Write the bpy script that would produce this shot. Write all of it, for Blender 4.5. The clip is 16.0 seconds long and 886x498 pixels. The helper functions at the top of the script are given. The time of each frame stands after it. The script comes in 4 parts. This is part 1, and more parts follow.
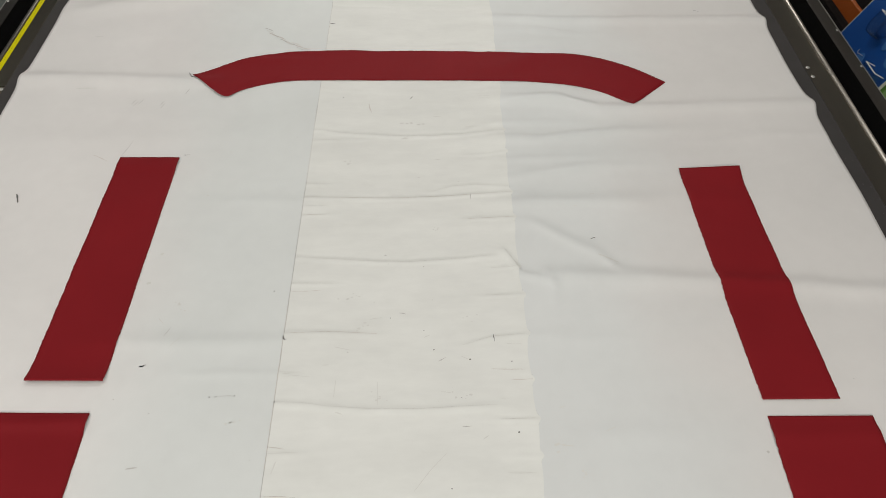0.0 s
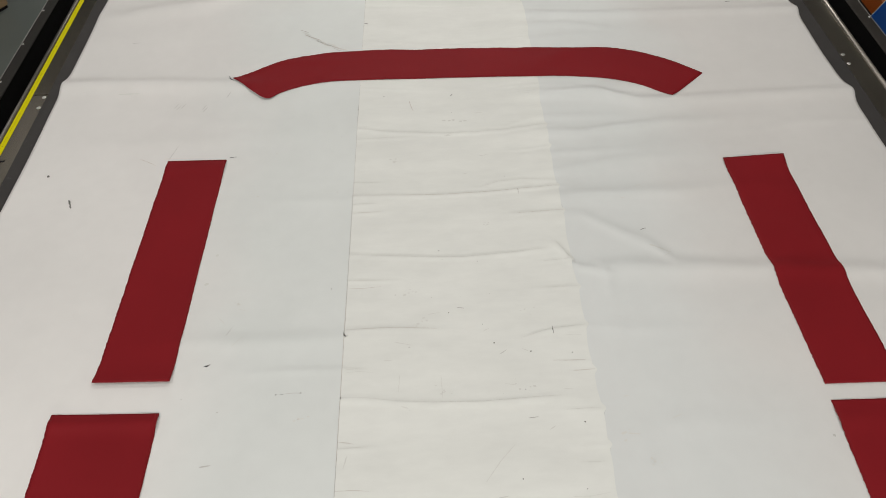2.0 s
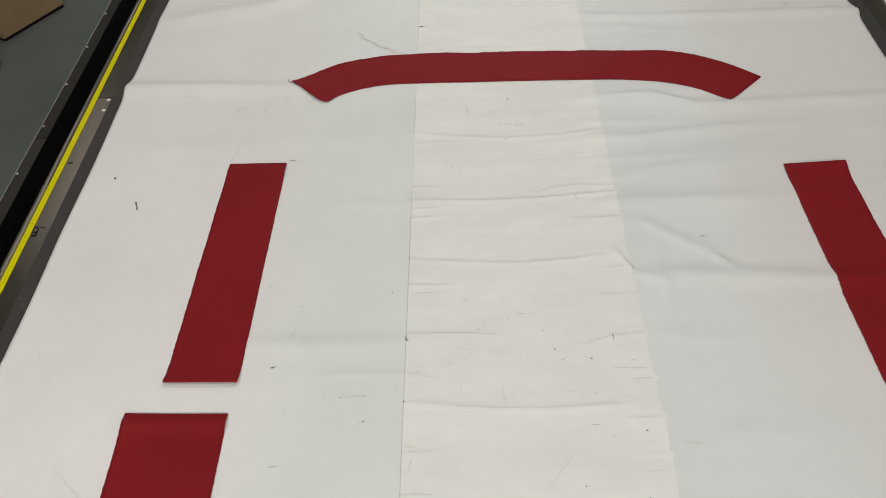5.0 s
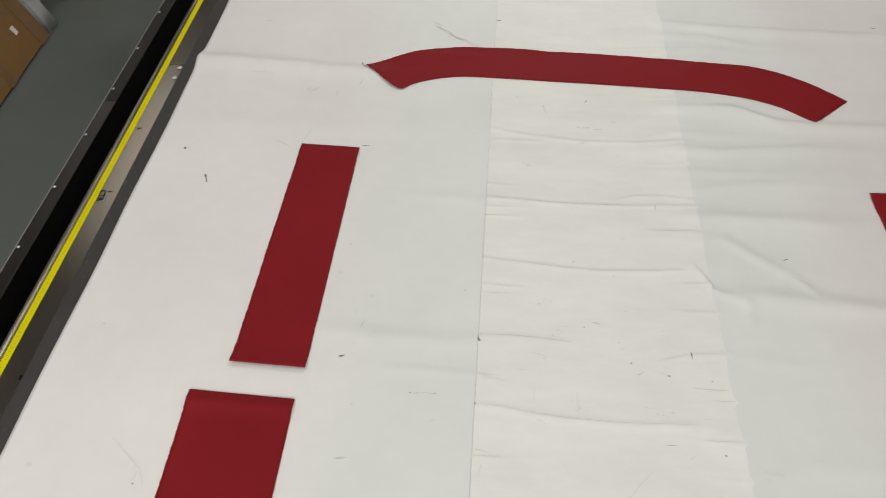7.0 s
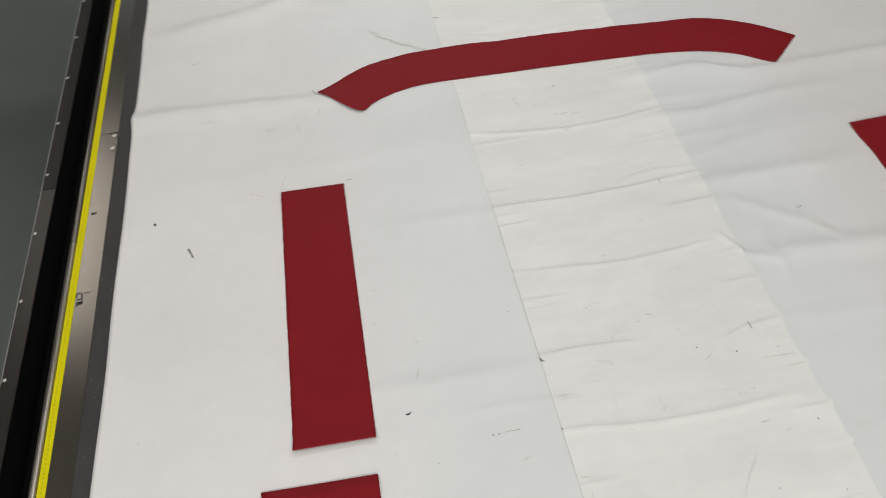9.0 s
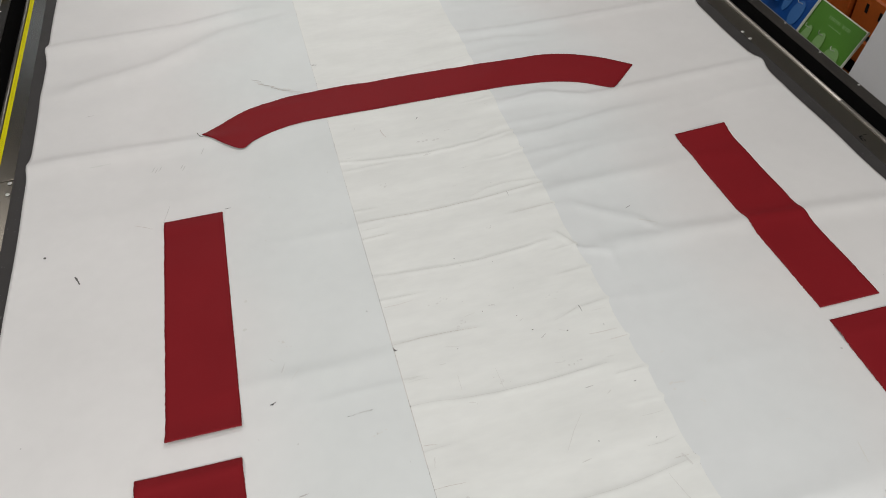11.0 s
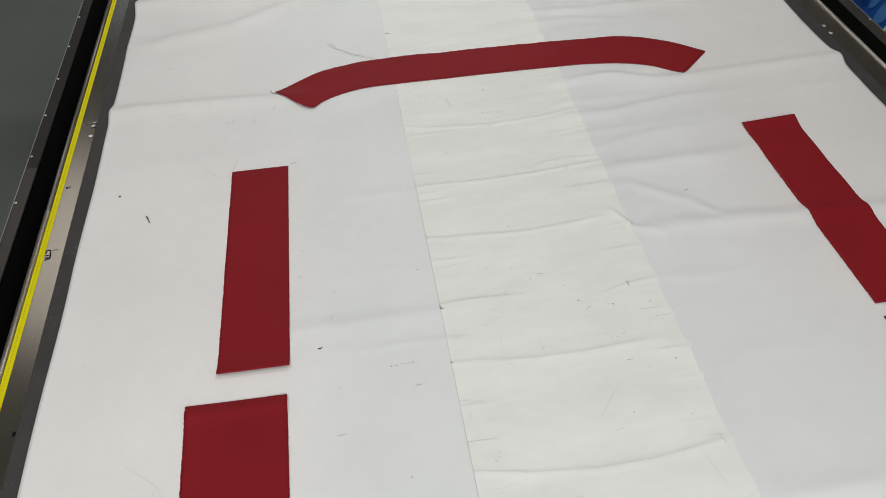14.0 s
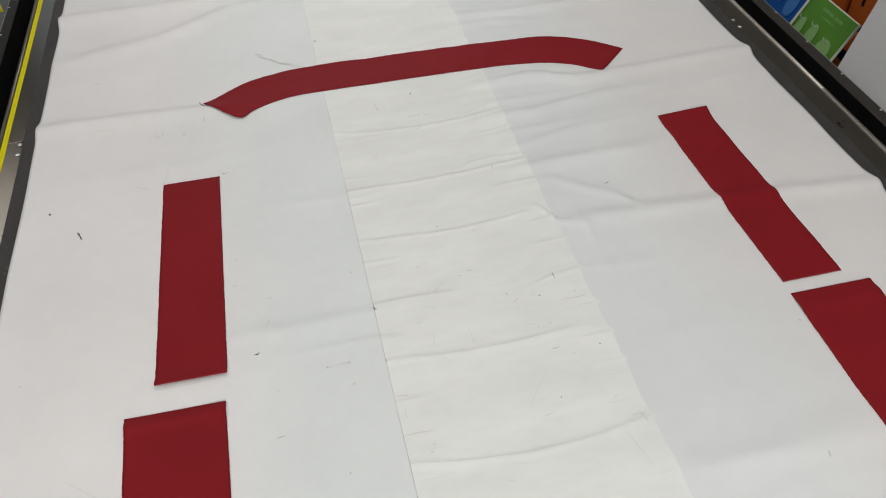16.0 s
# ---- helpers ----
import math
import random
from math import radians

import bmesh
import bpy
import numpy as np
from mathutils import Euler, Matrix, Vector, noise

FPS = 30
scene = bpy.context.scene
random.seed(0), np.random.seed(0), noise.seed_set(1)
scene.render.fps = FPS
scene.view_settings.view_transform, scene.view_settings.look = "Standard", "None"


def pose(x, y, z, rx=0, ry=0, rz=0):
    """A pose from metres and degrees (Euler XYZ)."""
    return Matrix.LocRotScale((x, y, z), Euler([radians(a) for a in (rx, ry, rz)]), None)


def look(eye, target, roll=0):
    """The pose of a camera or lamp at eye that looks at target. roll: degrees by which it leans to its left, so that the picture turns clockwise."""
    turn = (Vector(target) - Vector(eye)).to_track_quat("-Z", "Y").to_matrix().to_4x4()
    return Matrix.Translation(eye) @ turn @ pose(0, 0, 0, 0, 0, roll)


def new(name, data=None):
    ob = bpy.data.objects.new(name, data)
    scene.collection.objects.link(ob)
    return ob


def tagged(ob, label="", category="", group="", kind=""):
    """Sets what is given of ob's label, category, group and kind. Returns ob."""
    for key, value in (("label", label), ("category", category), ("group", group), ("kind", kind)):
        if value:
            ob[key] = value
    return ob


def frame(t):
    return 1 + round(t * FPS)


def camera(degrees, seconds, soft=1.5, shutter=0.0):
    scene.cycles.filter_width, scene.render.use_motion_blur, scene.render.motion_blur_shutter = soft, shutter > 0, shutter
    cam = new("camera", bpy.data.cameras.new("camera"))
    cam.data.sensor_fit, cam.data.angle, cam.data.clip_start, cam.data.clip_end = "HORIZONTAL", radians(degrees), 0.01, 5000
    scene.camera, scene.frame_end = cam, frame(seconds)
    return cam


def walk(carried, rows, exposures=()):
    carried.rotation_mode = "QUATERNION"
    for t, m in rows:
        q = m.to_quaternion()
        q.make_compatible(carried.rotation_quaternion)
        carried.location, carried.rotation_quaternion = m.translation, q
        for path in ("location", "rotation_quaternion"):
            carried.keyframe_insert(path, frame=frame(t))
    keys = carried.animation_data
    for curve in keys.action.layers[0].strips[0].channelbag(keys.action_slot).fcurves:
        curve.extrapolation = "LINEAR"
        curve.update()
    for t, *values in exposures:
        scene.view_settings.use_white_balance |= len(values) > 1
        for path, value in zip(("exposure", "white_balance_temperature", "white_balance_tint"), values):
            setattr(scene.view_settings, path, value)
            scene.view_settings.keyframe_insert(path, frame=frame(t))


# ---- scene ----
cam = camera(58.5, 16.0, soft=0.54, shutter=0.3)
PATH = [
    (0, (0.302, -1.021, 2.26), (0.349, 0.351, 0.806), 1.1),
    (0.5, (0.287, -1.028, 2.263), (0.305, 0.342, 0.806), 0.8),
    (1, (0.229, -1.036, 2.267), (0.232, 0.332, 0.808), -0.5),
    (1.5, (0.192, -1.041, 2.261), (0.201, 0.329, 0.804), -1.1),
    (2, (0.188, -1.037, 2.26), (0.224, 0.337, 0.807), -0.7),
    (2.5, (0.203, -1.056, 2.263), (0.268, 0.318, 0.811), -0.2),
    (3, (0.25, -1.056, 2.273), (0.311, 0.311, 0.815), 0.7),
    (3.5, (0.307, -1.041, 2.262), (0.345, 0.314, 0.792), 2.5),
    (4, (0.313, -1.027, 2.264), (0.313, 0.332, 0.796), 2.1),
    (4.5, (0.233, -1.022, 2.279), (0.2, 0.347, 0.821), -1.2),
    (4.7, (0.183, -1.029, 2.293), (0.132, 0.334, 0.83), -2.8),
    (6.8, (0.004, -0.998, 2.27), (-0.038, 0.363, 0.805), 1.6),
    (7, (-0.024, -0.999, 2.264), (-0.099, 0.354, 0.793), 1.6),
    (7.5, (-0.09, -0.955, 2.264), (-0.257, 0.356, 0.763), -0.1),
    (8, (-0.174, -0.861, 2.254), (-0.36, 0.438, 0.745), -2.3),
    (8.5, (-0.238, -0.809, 2.257), (-0.298, 0.484, 0.733), -2.4),
    (9, (-0.317, -0.834, 2.269), (-0.12, 0.46, 0.757), -2.4),
    (9.5, (-0.342, -0.903, 2.297), (0.03, 0.397, 0.824), -3.6),
    (9.7, (-0.318, -0.923, 2.297), (0.079, 0.387, 0.839), -3.9),
    (11.8, (-0.112, -1.187, 2.325), (0.169, 0.223, 0.934), -1.4),
    (12, (-0.117, -1.189, 2.323), (0.155, 0.223, 0.933), -1.4),
    (12.5, (-0.114, -1.182, 2.309), (0.13, 0.22, 0.904), -1.7),
    (13, (-0.129, -1.175, 2.309), (0.087, 0.219, 0.891), -1.7),
    (13.5, (-0.133, -1.179, 2.306), (0.061, 0.223, 0.893), -1.7),
    (14, (-0.139, -1.189, 2.297), (0.039, 0.213, 0.881), -2.3),
    (14.5, (-0.128, -1.192, 2.297), (0.06, 0.195, 0.868), -2.2),
    (15, (-0.127, -1.202, 2.324), (0.094, 0.192, 0.907), -1.3),
    (15.5, (-0.108, -1.213, 2.339), (0.148, 0.192, 0.939), -1.9),
    (16, (-0.096, -1.239, 2.339), (0.203, 0.138, 0.92), -1.6),
]
walk(cam, [(t, look(eye, target, roll)) for t, eye, target, roll in PATH], [(0, 0.01, 6650, 11), (4.5, 0.00, 6650, 11), (7, 0.07, 6690, 11), (8, 0.16, 6470, 12), (8.5, 0.19, 6470, 12), (9.5, -0.05, 6490, 13), (12, 0.03, 6410, 12), (16, 0.02, 6410, 12)])

# ---- light ----
world = bpy.data.worlds.new("world")
scene.world = world
world.use_nodes = True
world.node_tree.nodes["Background"].inputs[0].default_value = (0.5, 0.5, 0.48, 1)
world.node_tree.nodes["Background"].inputs[1].default_value = 0.05
CEIL = 3.5


def ceiling_area_lamp(x, y, sx, sy, watts, colour=(1.0, 0.975, 0.94)):
    """An area lamp flush under the ceiling; no fitting is seen."""
    lamp = bpy.data.lights.new("ceiling_area_lamp", "AREA")
    lamp.shape, lamp.size, lamp.size_y, lamp.energy, lamp.color = "RECTANGLE", sx, sy, watts, colour
    ob = new("ceiling_area_lamp", lamp)
    ob.matrix_world = pose(x, y, CEIL - 0.03)


ceiling_area_lamp(-2.3, 3.3, 0.6, 1.75, 7)
ceiling_area_lamp(-2.6, 7.2, 0.8, 0.35, 2.5, (0.72, 0.86, 1.0))
# unseen fills from here on, added to brighten table, boards and floor
ceiling_area_lamp(0.3, 7.0, 3.0, 0.5, 82)
ceiling_area_lamp(0.5, 2.1, 1.6, 0.4, 32)
ceiling_area_lamp(0.1, -3.6, 2.6, 0.4, 160)
ceiling_area_lamp(1.9, -0.9, 0.5, 1.2, 12)
ceiling_area_lamp(-1.7, -0.3, 0.4, 1.2, 20)


# ---- materials ----
def material(name, colour, rough=0.5, metal=0.0, vary=0.08, scale=6.0, fine=120.0, bump=0.05, stretch=(1, 1, 1), spec=0.5, dirt=None, rough_vary=0.1):
    """Principled surface with a broad and a fine noise in its colour, roughness and relief."""
    m = bpy.data.materials.new(name)
    m.use_nodes = True
    n, link = m.node_tree.nodes, m.node_tree.links
    b = n["Principled BSDF"]
    b.inputs["Metallic"].default_value = metal
    b.inputs["Specular IOR Level"].default_value = spec
    co = n.new("ShaderNodeTexCoord")
    mp = n.new("ShaderNodeMapping")
    mp.inputs["Scale"].default_value = stretch
    link.new(co.outputs["Object"], mp.inputs["Vector"])
    big, small = n.new("ShaderNodeTexNoise"), n.new("ShaderNodeTexNoise")
    for node, sc, det in ((big, scale, 4), (small, fine, 3)):
        node.inputs["Scale"].default_value, node.inputs["Detail"].default_value = sc, det
        link.new(mp.outputs["Vector"], node.inputs["Vector"])
    both = n.new("ShaderNodeMath")
    both.operation = "MULTIPLY_ADD"
    both.inputs[1].default_value = 0.35
    link.new(small.outputs["Fac"], both.inputs[0])
    link.new(big.outputs["Fac"], both.inputs[2])
    ramp = n.new("ShaderNodeMapRange")
    ramp.inputs["From Min"].default_value, ramp.inputs["From Max"].default_value = 0.4, 0.95
    link.new(both.outputs[0], ramp.inputs["Value"])
    mix = n.new("ShaderNodeMix")
    mix.data_type = "RGBA"
    low = dirt or tuple(c * (1 - vary) for c in colour)
    mix.inputs["A"].default_value = (*low, 1)
    mix.inputs["B"].default_value = (*(min(1, c * (1 + vary * 0.6)) for c in colour), 1)
    link.new(ramp.outputs["Result"], mix.inputs["Factor"])
    link.new(mix.outputs["Result"], b.inputs["Base Color"])
    rr = n.new("ShaderNodeMapRange")
    rr.inputs["To Min"].default_value, rr.inputs["To Max"].default_value = max(0.02, rough - rough_vary), min(1, rough + rough_vary)
    link.new(small.outputs["Fac"], rr.inputs["Value"])
    link.new(rr.outputs["Result"], b.inputs["Roughness"])
    if bump:
        bp = n.new("ShaderNodeBump")
        bp.inputs["Strength"].default_value, bp.inputs["Distance"].default_value = bump, 0.002
        link.new(both.outputs[0], bp.inputs["Height"])
        link.new(bp.outputs["Normal"], b.inputs["Normal"])
    return m


def lens_cast(m, tint, x0, x1):
    """Puts the lens's colour shading into a sheet's colour: its tone drifts across the width and reaches tint at x1.
    """
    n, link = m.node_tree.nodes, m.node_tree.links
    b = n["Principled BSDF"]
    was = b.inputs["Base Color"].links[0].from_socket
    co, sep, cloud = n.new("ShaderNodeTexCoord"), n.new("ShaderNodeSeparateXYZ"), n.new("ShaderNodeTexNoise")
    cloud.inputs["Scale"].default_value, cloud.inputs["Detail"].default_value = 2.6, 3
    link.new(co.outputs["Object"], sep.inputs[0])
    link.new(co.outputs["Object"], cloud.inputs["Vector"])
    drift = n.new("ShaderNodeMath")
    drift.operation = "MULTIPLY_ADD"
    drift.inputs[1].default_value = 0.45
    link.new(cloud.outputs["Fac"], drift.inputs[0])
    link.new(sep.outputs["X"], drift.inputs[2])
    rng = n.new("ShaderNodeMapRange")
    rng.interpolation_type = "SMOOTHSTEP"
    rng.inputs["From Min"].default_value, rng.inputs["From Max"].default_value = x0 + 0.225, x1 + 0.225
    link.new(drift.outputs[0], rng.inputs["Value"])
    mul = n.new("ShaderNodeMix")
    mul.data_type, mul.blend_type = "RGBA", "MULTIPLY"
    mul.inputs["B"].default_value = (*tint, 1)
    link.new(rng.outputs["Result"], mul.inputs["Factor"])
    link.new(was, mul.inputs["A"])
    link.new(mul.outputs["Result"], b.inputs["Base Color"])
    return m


# the side panels' whites carry this camera colour cast, not a vinyl tone
WHITE_L = lens_cast(material("white_vinyl", (0.786, 0.782, 0.768), 0.48, vary=0.05, scale=3.2, fine=26, bump=0.22, spec=0.35), (0.938, 0.988, 0.990), -0.50, -0.12)
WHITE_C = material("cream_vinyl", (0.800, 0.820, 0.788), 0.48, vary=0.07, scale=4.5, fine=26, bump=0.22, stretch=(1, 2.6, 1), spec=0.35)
WHITE_R = lens_cast(material("cool_white_vinyl", (0.730, 0.760, 0.754), 0.48, vary=0.05, scale=2.8, fine=26, bump=0.22, spec=0.35), (1.0, 0.953, 0.94), 0.66, 1.02)
RED = material("red_vinyl", (0.220, 0.0125, 0.0170), 0.55, vary=0.07, scale=5, fine=900, bump=0.25, spec=0.065)
# the red puts the soft pinkish edge shading into the backing's colour
FELT = material("backing_felt", (0.30, 0.085, 0.085), 0.9, vary=0.1, fine=300, bump=0.3, spec=0.1)
STEEL = material("brushed_steel", (0.30, 0.275, 0.235), 0.35, metal=1.0, vary=0.12, scale=2.0, fine=160, bump=0.06, stretch=(8, 0.6, 1))
# near-copy of brushed_steel, only smoother, for the left edge strips
STEEL_S = material("smoother_steel", (0.30, 0.272, 0.23), 0.24, metal=1.0, vary=0.10, scale=2.0, fine=40, bump=0.0, stretch=(8, 0.6, 1), rough_vary=0.03)
# lighter and more metallic than flange_steel, for the near left flange
FLANGE_M = material("metallic_flange_steel", (0.10, 0.092, 0.085), 0.36, metal=1.0, vary=0.10, scale=3, fine=40, bump=0.0, stretch=(5, 0.6, 1), rough_vary=0.03)
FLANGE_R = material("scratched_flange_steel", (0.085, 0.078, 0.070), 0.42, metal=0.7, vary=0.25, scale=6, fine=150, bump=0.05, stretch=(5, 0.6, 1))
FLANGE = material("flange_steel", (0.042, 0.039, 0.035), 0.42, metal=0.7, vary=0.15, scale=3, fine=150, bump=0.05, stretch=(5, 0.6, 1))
BRIGHT = material("bright_steel", (0.80, 0.79, 0.76), 0.45, metal=0.75, vary=0.08, fine=200)
LIP = material("lip_edge", (0.42, 0.41, 0.39), 0.5, metal=0.3, vary=0.1)
# darker copy of rod_steel: the far left rod's missing reflection put into colour
ROD_UNLIT = material("unlit_rod_steel", (0.16, 0.15, 0.135), 0.42, metal=1.0, vary=0.1, scale=4, fine=150)
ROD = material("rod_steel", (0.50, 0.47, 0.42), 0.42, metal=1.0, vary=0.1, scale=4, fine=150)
GREY = material("grey_edging", (0.046, 0.043, 0.042), 0.6, vary=0.2, scale=9, fine=160, bump=0.15, spec=0.35)
BLACK = material("black_channel", (0.006, 0.006, 0.006), 0.75, vary=0.3, fine=90, spec=0.1)
YELLOW = material("yellow_tape", (0.70, 0.64, 0.002), 0.55, vary=0.06, scale=8, fine=100, bump=0.02, spec=0.12)
YPAINT = material("yellow_paint", (0.52, 0.43, 0.015), 0.42, vary=0.08, scale=8, fine=100, bump=0.05)
INK = material("black_ink", (0.006, 0.006, 0.012), 0.8, vary=0.2, spec=0.05)
TICK = material("tape_print", (0.30, 0.26, 0.01), 0.5, vary=0.2)
FLOOR = material("epoxy_floor", (0.132, 0.152, 0.142), 0.4, vary=0.16, scale=1.6, fine=60, bump=0.04, spec=0.4)
WALL = material("painted_wall", (0.55, 0.54, 0.52), 0.8, vary=0.06, scale=1.5, fine=60, bump=0.05)
CEILING = material("ceiling_board", (0.42, 0.42, 0.41), 0.9, vary=0.06, scale=1.5, fine=60, bump=0.05)
MACHINE = material("machine_paint", (0.16, 0.16, 0.165), 0.5, vary=0.08)
CARD = material("cardboard", (0.205, 0.115, 0.042), 0.75, vary=0.14, scale=4, fine=90, bump=0.1, spec=0.2)
CARD2 = material("pale_cardboard", (0.33, 0.23, 0.13), 0.75, vary=0.14, scale=5, fine=90, bump=0.1, spec=0.2)
PTAPE = material("parcel_tape", (0.180, 0.098, 0.035), 0.55, vary=0.12, scale=5, fine=60, bump=0.06)
PAPER = material("label_paper", (0.72, 0.70, 0.66), 0.7, vary=0.05)
FILM = material("plastic_wrap", (0.38, 0.39, 0.39), 0.22, vary=0.2, scale=14, fine=60, bump=0.6)
BAG = material("white_sack", (0.52, 0.52, 0.50), 0.55, vary=0.12, scale=10, fine=60, bump=0.3)
ORANGE = material("orange_paint", (0.44, 0.10, 0.012), 0.5, vary=0.12, scale=7, fine=80, bump=0.06)
BLUE = material("blue_board", (0.004, 0.055, 0.235), 0.35, vary=0.08, scale=5, fine=80, bump=0.02)
GREEN = material("green_board", (0.072, 0.205, 0.024), 0.35, vary=0.08, scale=5, fine=80, bump=0.02)
PALEB = material("pale_blue_print", (0.035, 0.125, 0.33), 0.4, vary=0.06)
PALEG = material("pale_green_print", (0.19, 0.34, 0.12), 0.4, vary=0.06)
CORE = material("foam_board_core", (0.6, 0.62, 0.52), 0.8, vary=0.05)
PANEL = material("grey_panel", (0.62, 0.62, 0.62), 0.6, vary=0.05, scale=2, fine=60)
DARK = material("dark_void", (0.012, 0.010, 0.010), 0.8, vary=0.3, spec=0.1)
MARK_D = material("dark_mark", (0.125, 0.122, 0.115), 0.7, vary=0.3, fine=300)
MARK_G = material("grey_mark", (0.54, 0.54, 0.52), 0.6, vary=0.1, fine=300)
MARK_F = material("faint_mark", (0.71, 0.72, 0.69), 0.6, vary=0.06, fine=300)
MARK_B = material("brown_mark", (0.62, 0.585, 0.545), 0.6, vary=0.1, fine=300)

ACRYLIC = bpy.data.materials.new("clear_acrylic")
ACRYLIC.use_nodes = True
ACRYLIC.node_tree.nodes["Principled BSDF"].inputs["Transmission Weight"].default_value = 1.0
ACRYLIC.node_tree.nodes["Principled BSDF"].inputs["Roughness"].default_value = 0.06
ACRYLIC.node_tree.nodes["Principled BSDF"].inputs["Base Color"].default_value = (0.93, 0.96, 0.96, 1)


# ---- building ----
def link_mesh(name, bm, mat, smooth=False):
    me = bpy.data.meshes.new(name)
    bmesh.ops.recalc_face_normals(bm, faces=bm.faces)
    for f in bm.faces:
        f.smooth = smooth
    bm.to_mesh(me)
    bm.free()
    me.materials.append(mat)
    return new(name, me)


def part(name, bm, mat, parent, label="", smooth=False, kind=""):
    ob = link_mesh(name, bm, mat, smooth)
    ob.parent = parent
    return tagged(ob, label, kind=kind)


def thing(name, label, category, group="", kind="", at=None):
    ob = new(name)
    ob.empty_display_size = 0.1
    if at is not None:
        ob.matrix_world = at
    return tagged(ob, label, category, group, kind)


def box(x0, x1, y0, y1, z0, z1, bevel=0.0, bm=None, segments=1):
    out = bm or bmesh.new()
    vs = bmesh.ops.create_cube(out, size=1.0)["verts"]
    for v in vs:
        v.co = ((x0 + x1) / 2 + v.co.x * (x1 - x0), (y0 + y1) / 2 + v.co.y * (y1 - y0), (z0 + z1) / 2 + v.co.z * (z1 - z0))
    if bevel:
        edges = list({e for v in vs for e in v.link_edges})
        bmesh.ops.bevel(out, geom=edges, offset=bevel, segments=segments, affect="EDGES")
    return out


def prism(points, z0, z1, bm=None, bevel=0.0):
    """An outline in x and y, raised from z0 to z1."""
    out = bm or bmesh.new()
    low = [out.verts.new((x, y, z0)) for x, y in points]
    high = [out.verts.new((x, y, z1)) for x, y in points]
    out.faces.new(low[::-1])
    top = out.faces.new(high)
    k = len(points)
    for i in range(k):
        out.faces.new((low[i], low[(i + 1) % k], high[(i + 1) % k], high[i]))
    if bevel:
        bmesh.ops.bevel(out, geom=list(top.edges), offset=bevel, segments=2, affect="EDGES")
    return out


def tube(points, r, sides=10, bm=None, closed=False):
    """A round bar along a line of points."""
    out = bm or bmesh.new()
    pts = [Vector(p) for p in points]
    rings = []
    for i, p in enumerate(pts):
        a, b = pts[max(0, i - 1)], pts[min(len(pts) - 1, i + 1)]
        q = (b - a).to_track_quat("Z", "Y")
        rings.append([out.verts.new(p + q @ Vector((r * math.cos(t), r * math.sin(t), 0))) for t in (2 * math.pi * k / sides for k in range(sides))])
    for a, b in zip(rings, rings[1:]):
        for k in range(sides):
            out.faces.new((a[k], a[(k + 1) % sides], b[(k + 1) % sides], b[k]))
    out.faces.new(rings[0][::-1])
    out.faces.new(rings[-1])
    return out


def dome(x, y, z, r, h, sides=14, bm=None):
    """A low round rivet head."""
    out = bm or bmesh.new()
    rings = []
    for k, (rr, hh) in enumerate(((1.0, 0.0), (0.98, 0.35), (0.8, 0.75), (0.45, 0.96))):
        rings.append([out.verts.new((x + r * rr * math.cos(a), y + r * rr * math.sin(a), z + h * hh)) for a in (2 * math.pi * i / sides for i in range(sides))])
    for a, b in zip(rings, rings[1:]):
        for k in range(sides):
            out.faces.new((a[k], a[(k + 1) % sides], b[(k + 1) % sides], b[k]))
    out.faces.new(rings[-1])
    out.faces.new(rings[0][::-1])
    return out


# ---- the room ----
def structure(name, bm, mat, label, category):
    return tagged(link_mesh(name, bm, mat), label, category, kind="structure")


structure("floor", box(-5.2, 5.2, -5.2, 8.2, -0.1, 0.0), FLOOR, "grey-green sealed workshop floor, slightly scuffed", "floor")
structure("ceiling", box(-5.2, 5.2, -5.2, 8.2, CEIL, CEIL + 0.1), CEILING, "plain grey workshop ceiling", "ceiling")
structure("wall_north", box(-5.0, 5.0, 8.0, 8.2, 0.0, CEIL), WALL, "plain painted workshop wall", "wall")
structure("wall_south", box(-5.0, 5.0, -5.2, -5.0, 0.0, CEIL), WALL, "plain painted workshop wall", "wall")
structure("wall_west", box(-5.2, -5.0, -5.2, 8.2, 0.0, CEIL), WALL, "plain painted workshop wall", "wall")
structure("wall_east", box(5.0, 5.2, -5.2, 8.2, 0.0, CEIL), WALL, "plain painted workshop wall", "wall")

# ---- the cutting table ----
Y0, Y1 = -1.0, 3.4
TOP = 0.9
table = thing("cutting_table", "long flatbed cutting table with steel edges and black side channels", "table")
part("bed", box(-0.915, 1.468, Y0, Y1, 0.80, 0.8965, 0.002), GREY, table, "dark grey edging around the bed")
part("base", box(-0.85, 1.40, Y0 + 0.1, Y1 - 0.1, 0.10, 0.80, 0.01), MACHINE, table)
for fx in (-0.75, 1.3):
    for fy in (Y0 + 0.25, Y1 - 0.25):
        part("foot", box(fx - 0.06, fx + 0.06, fy - 0.06, fy + 0.06, 0.0, 0.10, 0.01), BLACK, table)


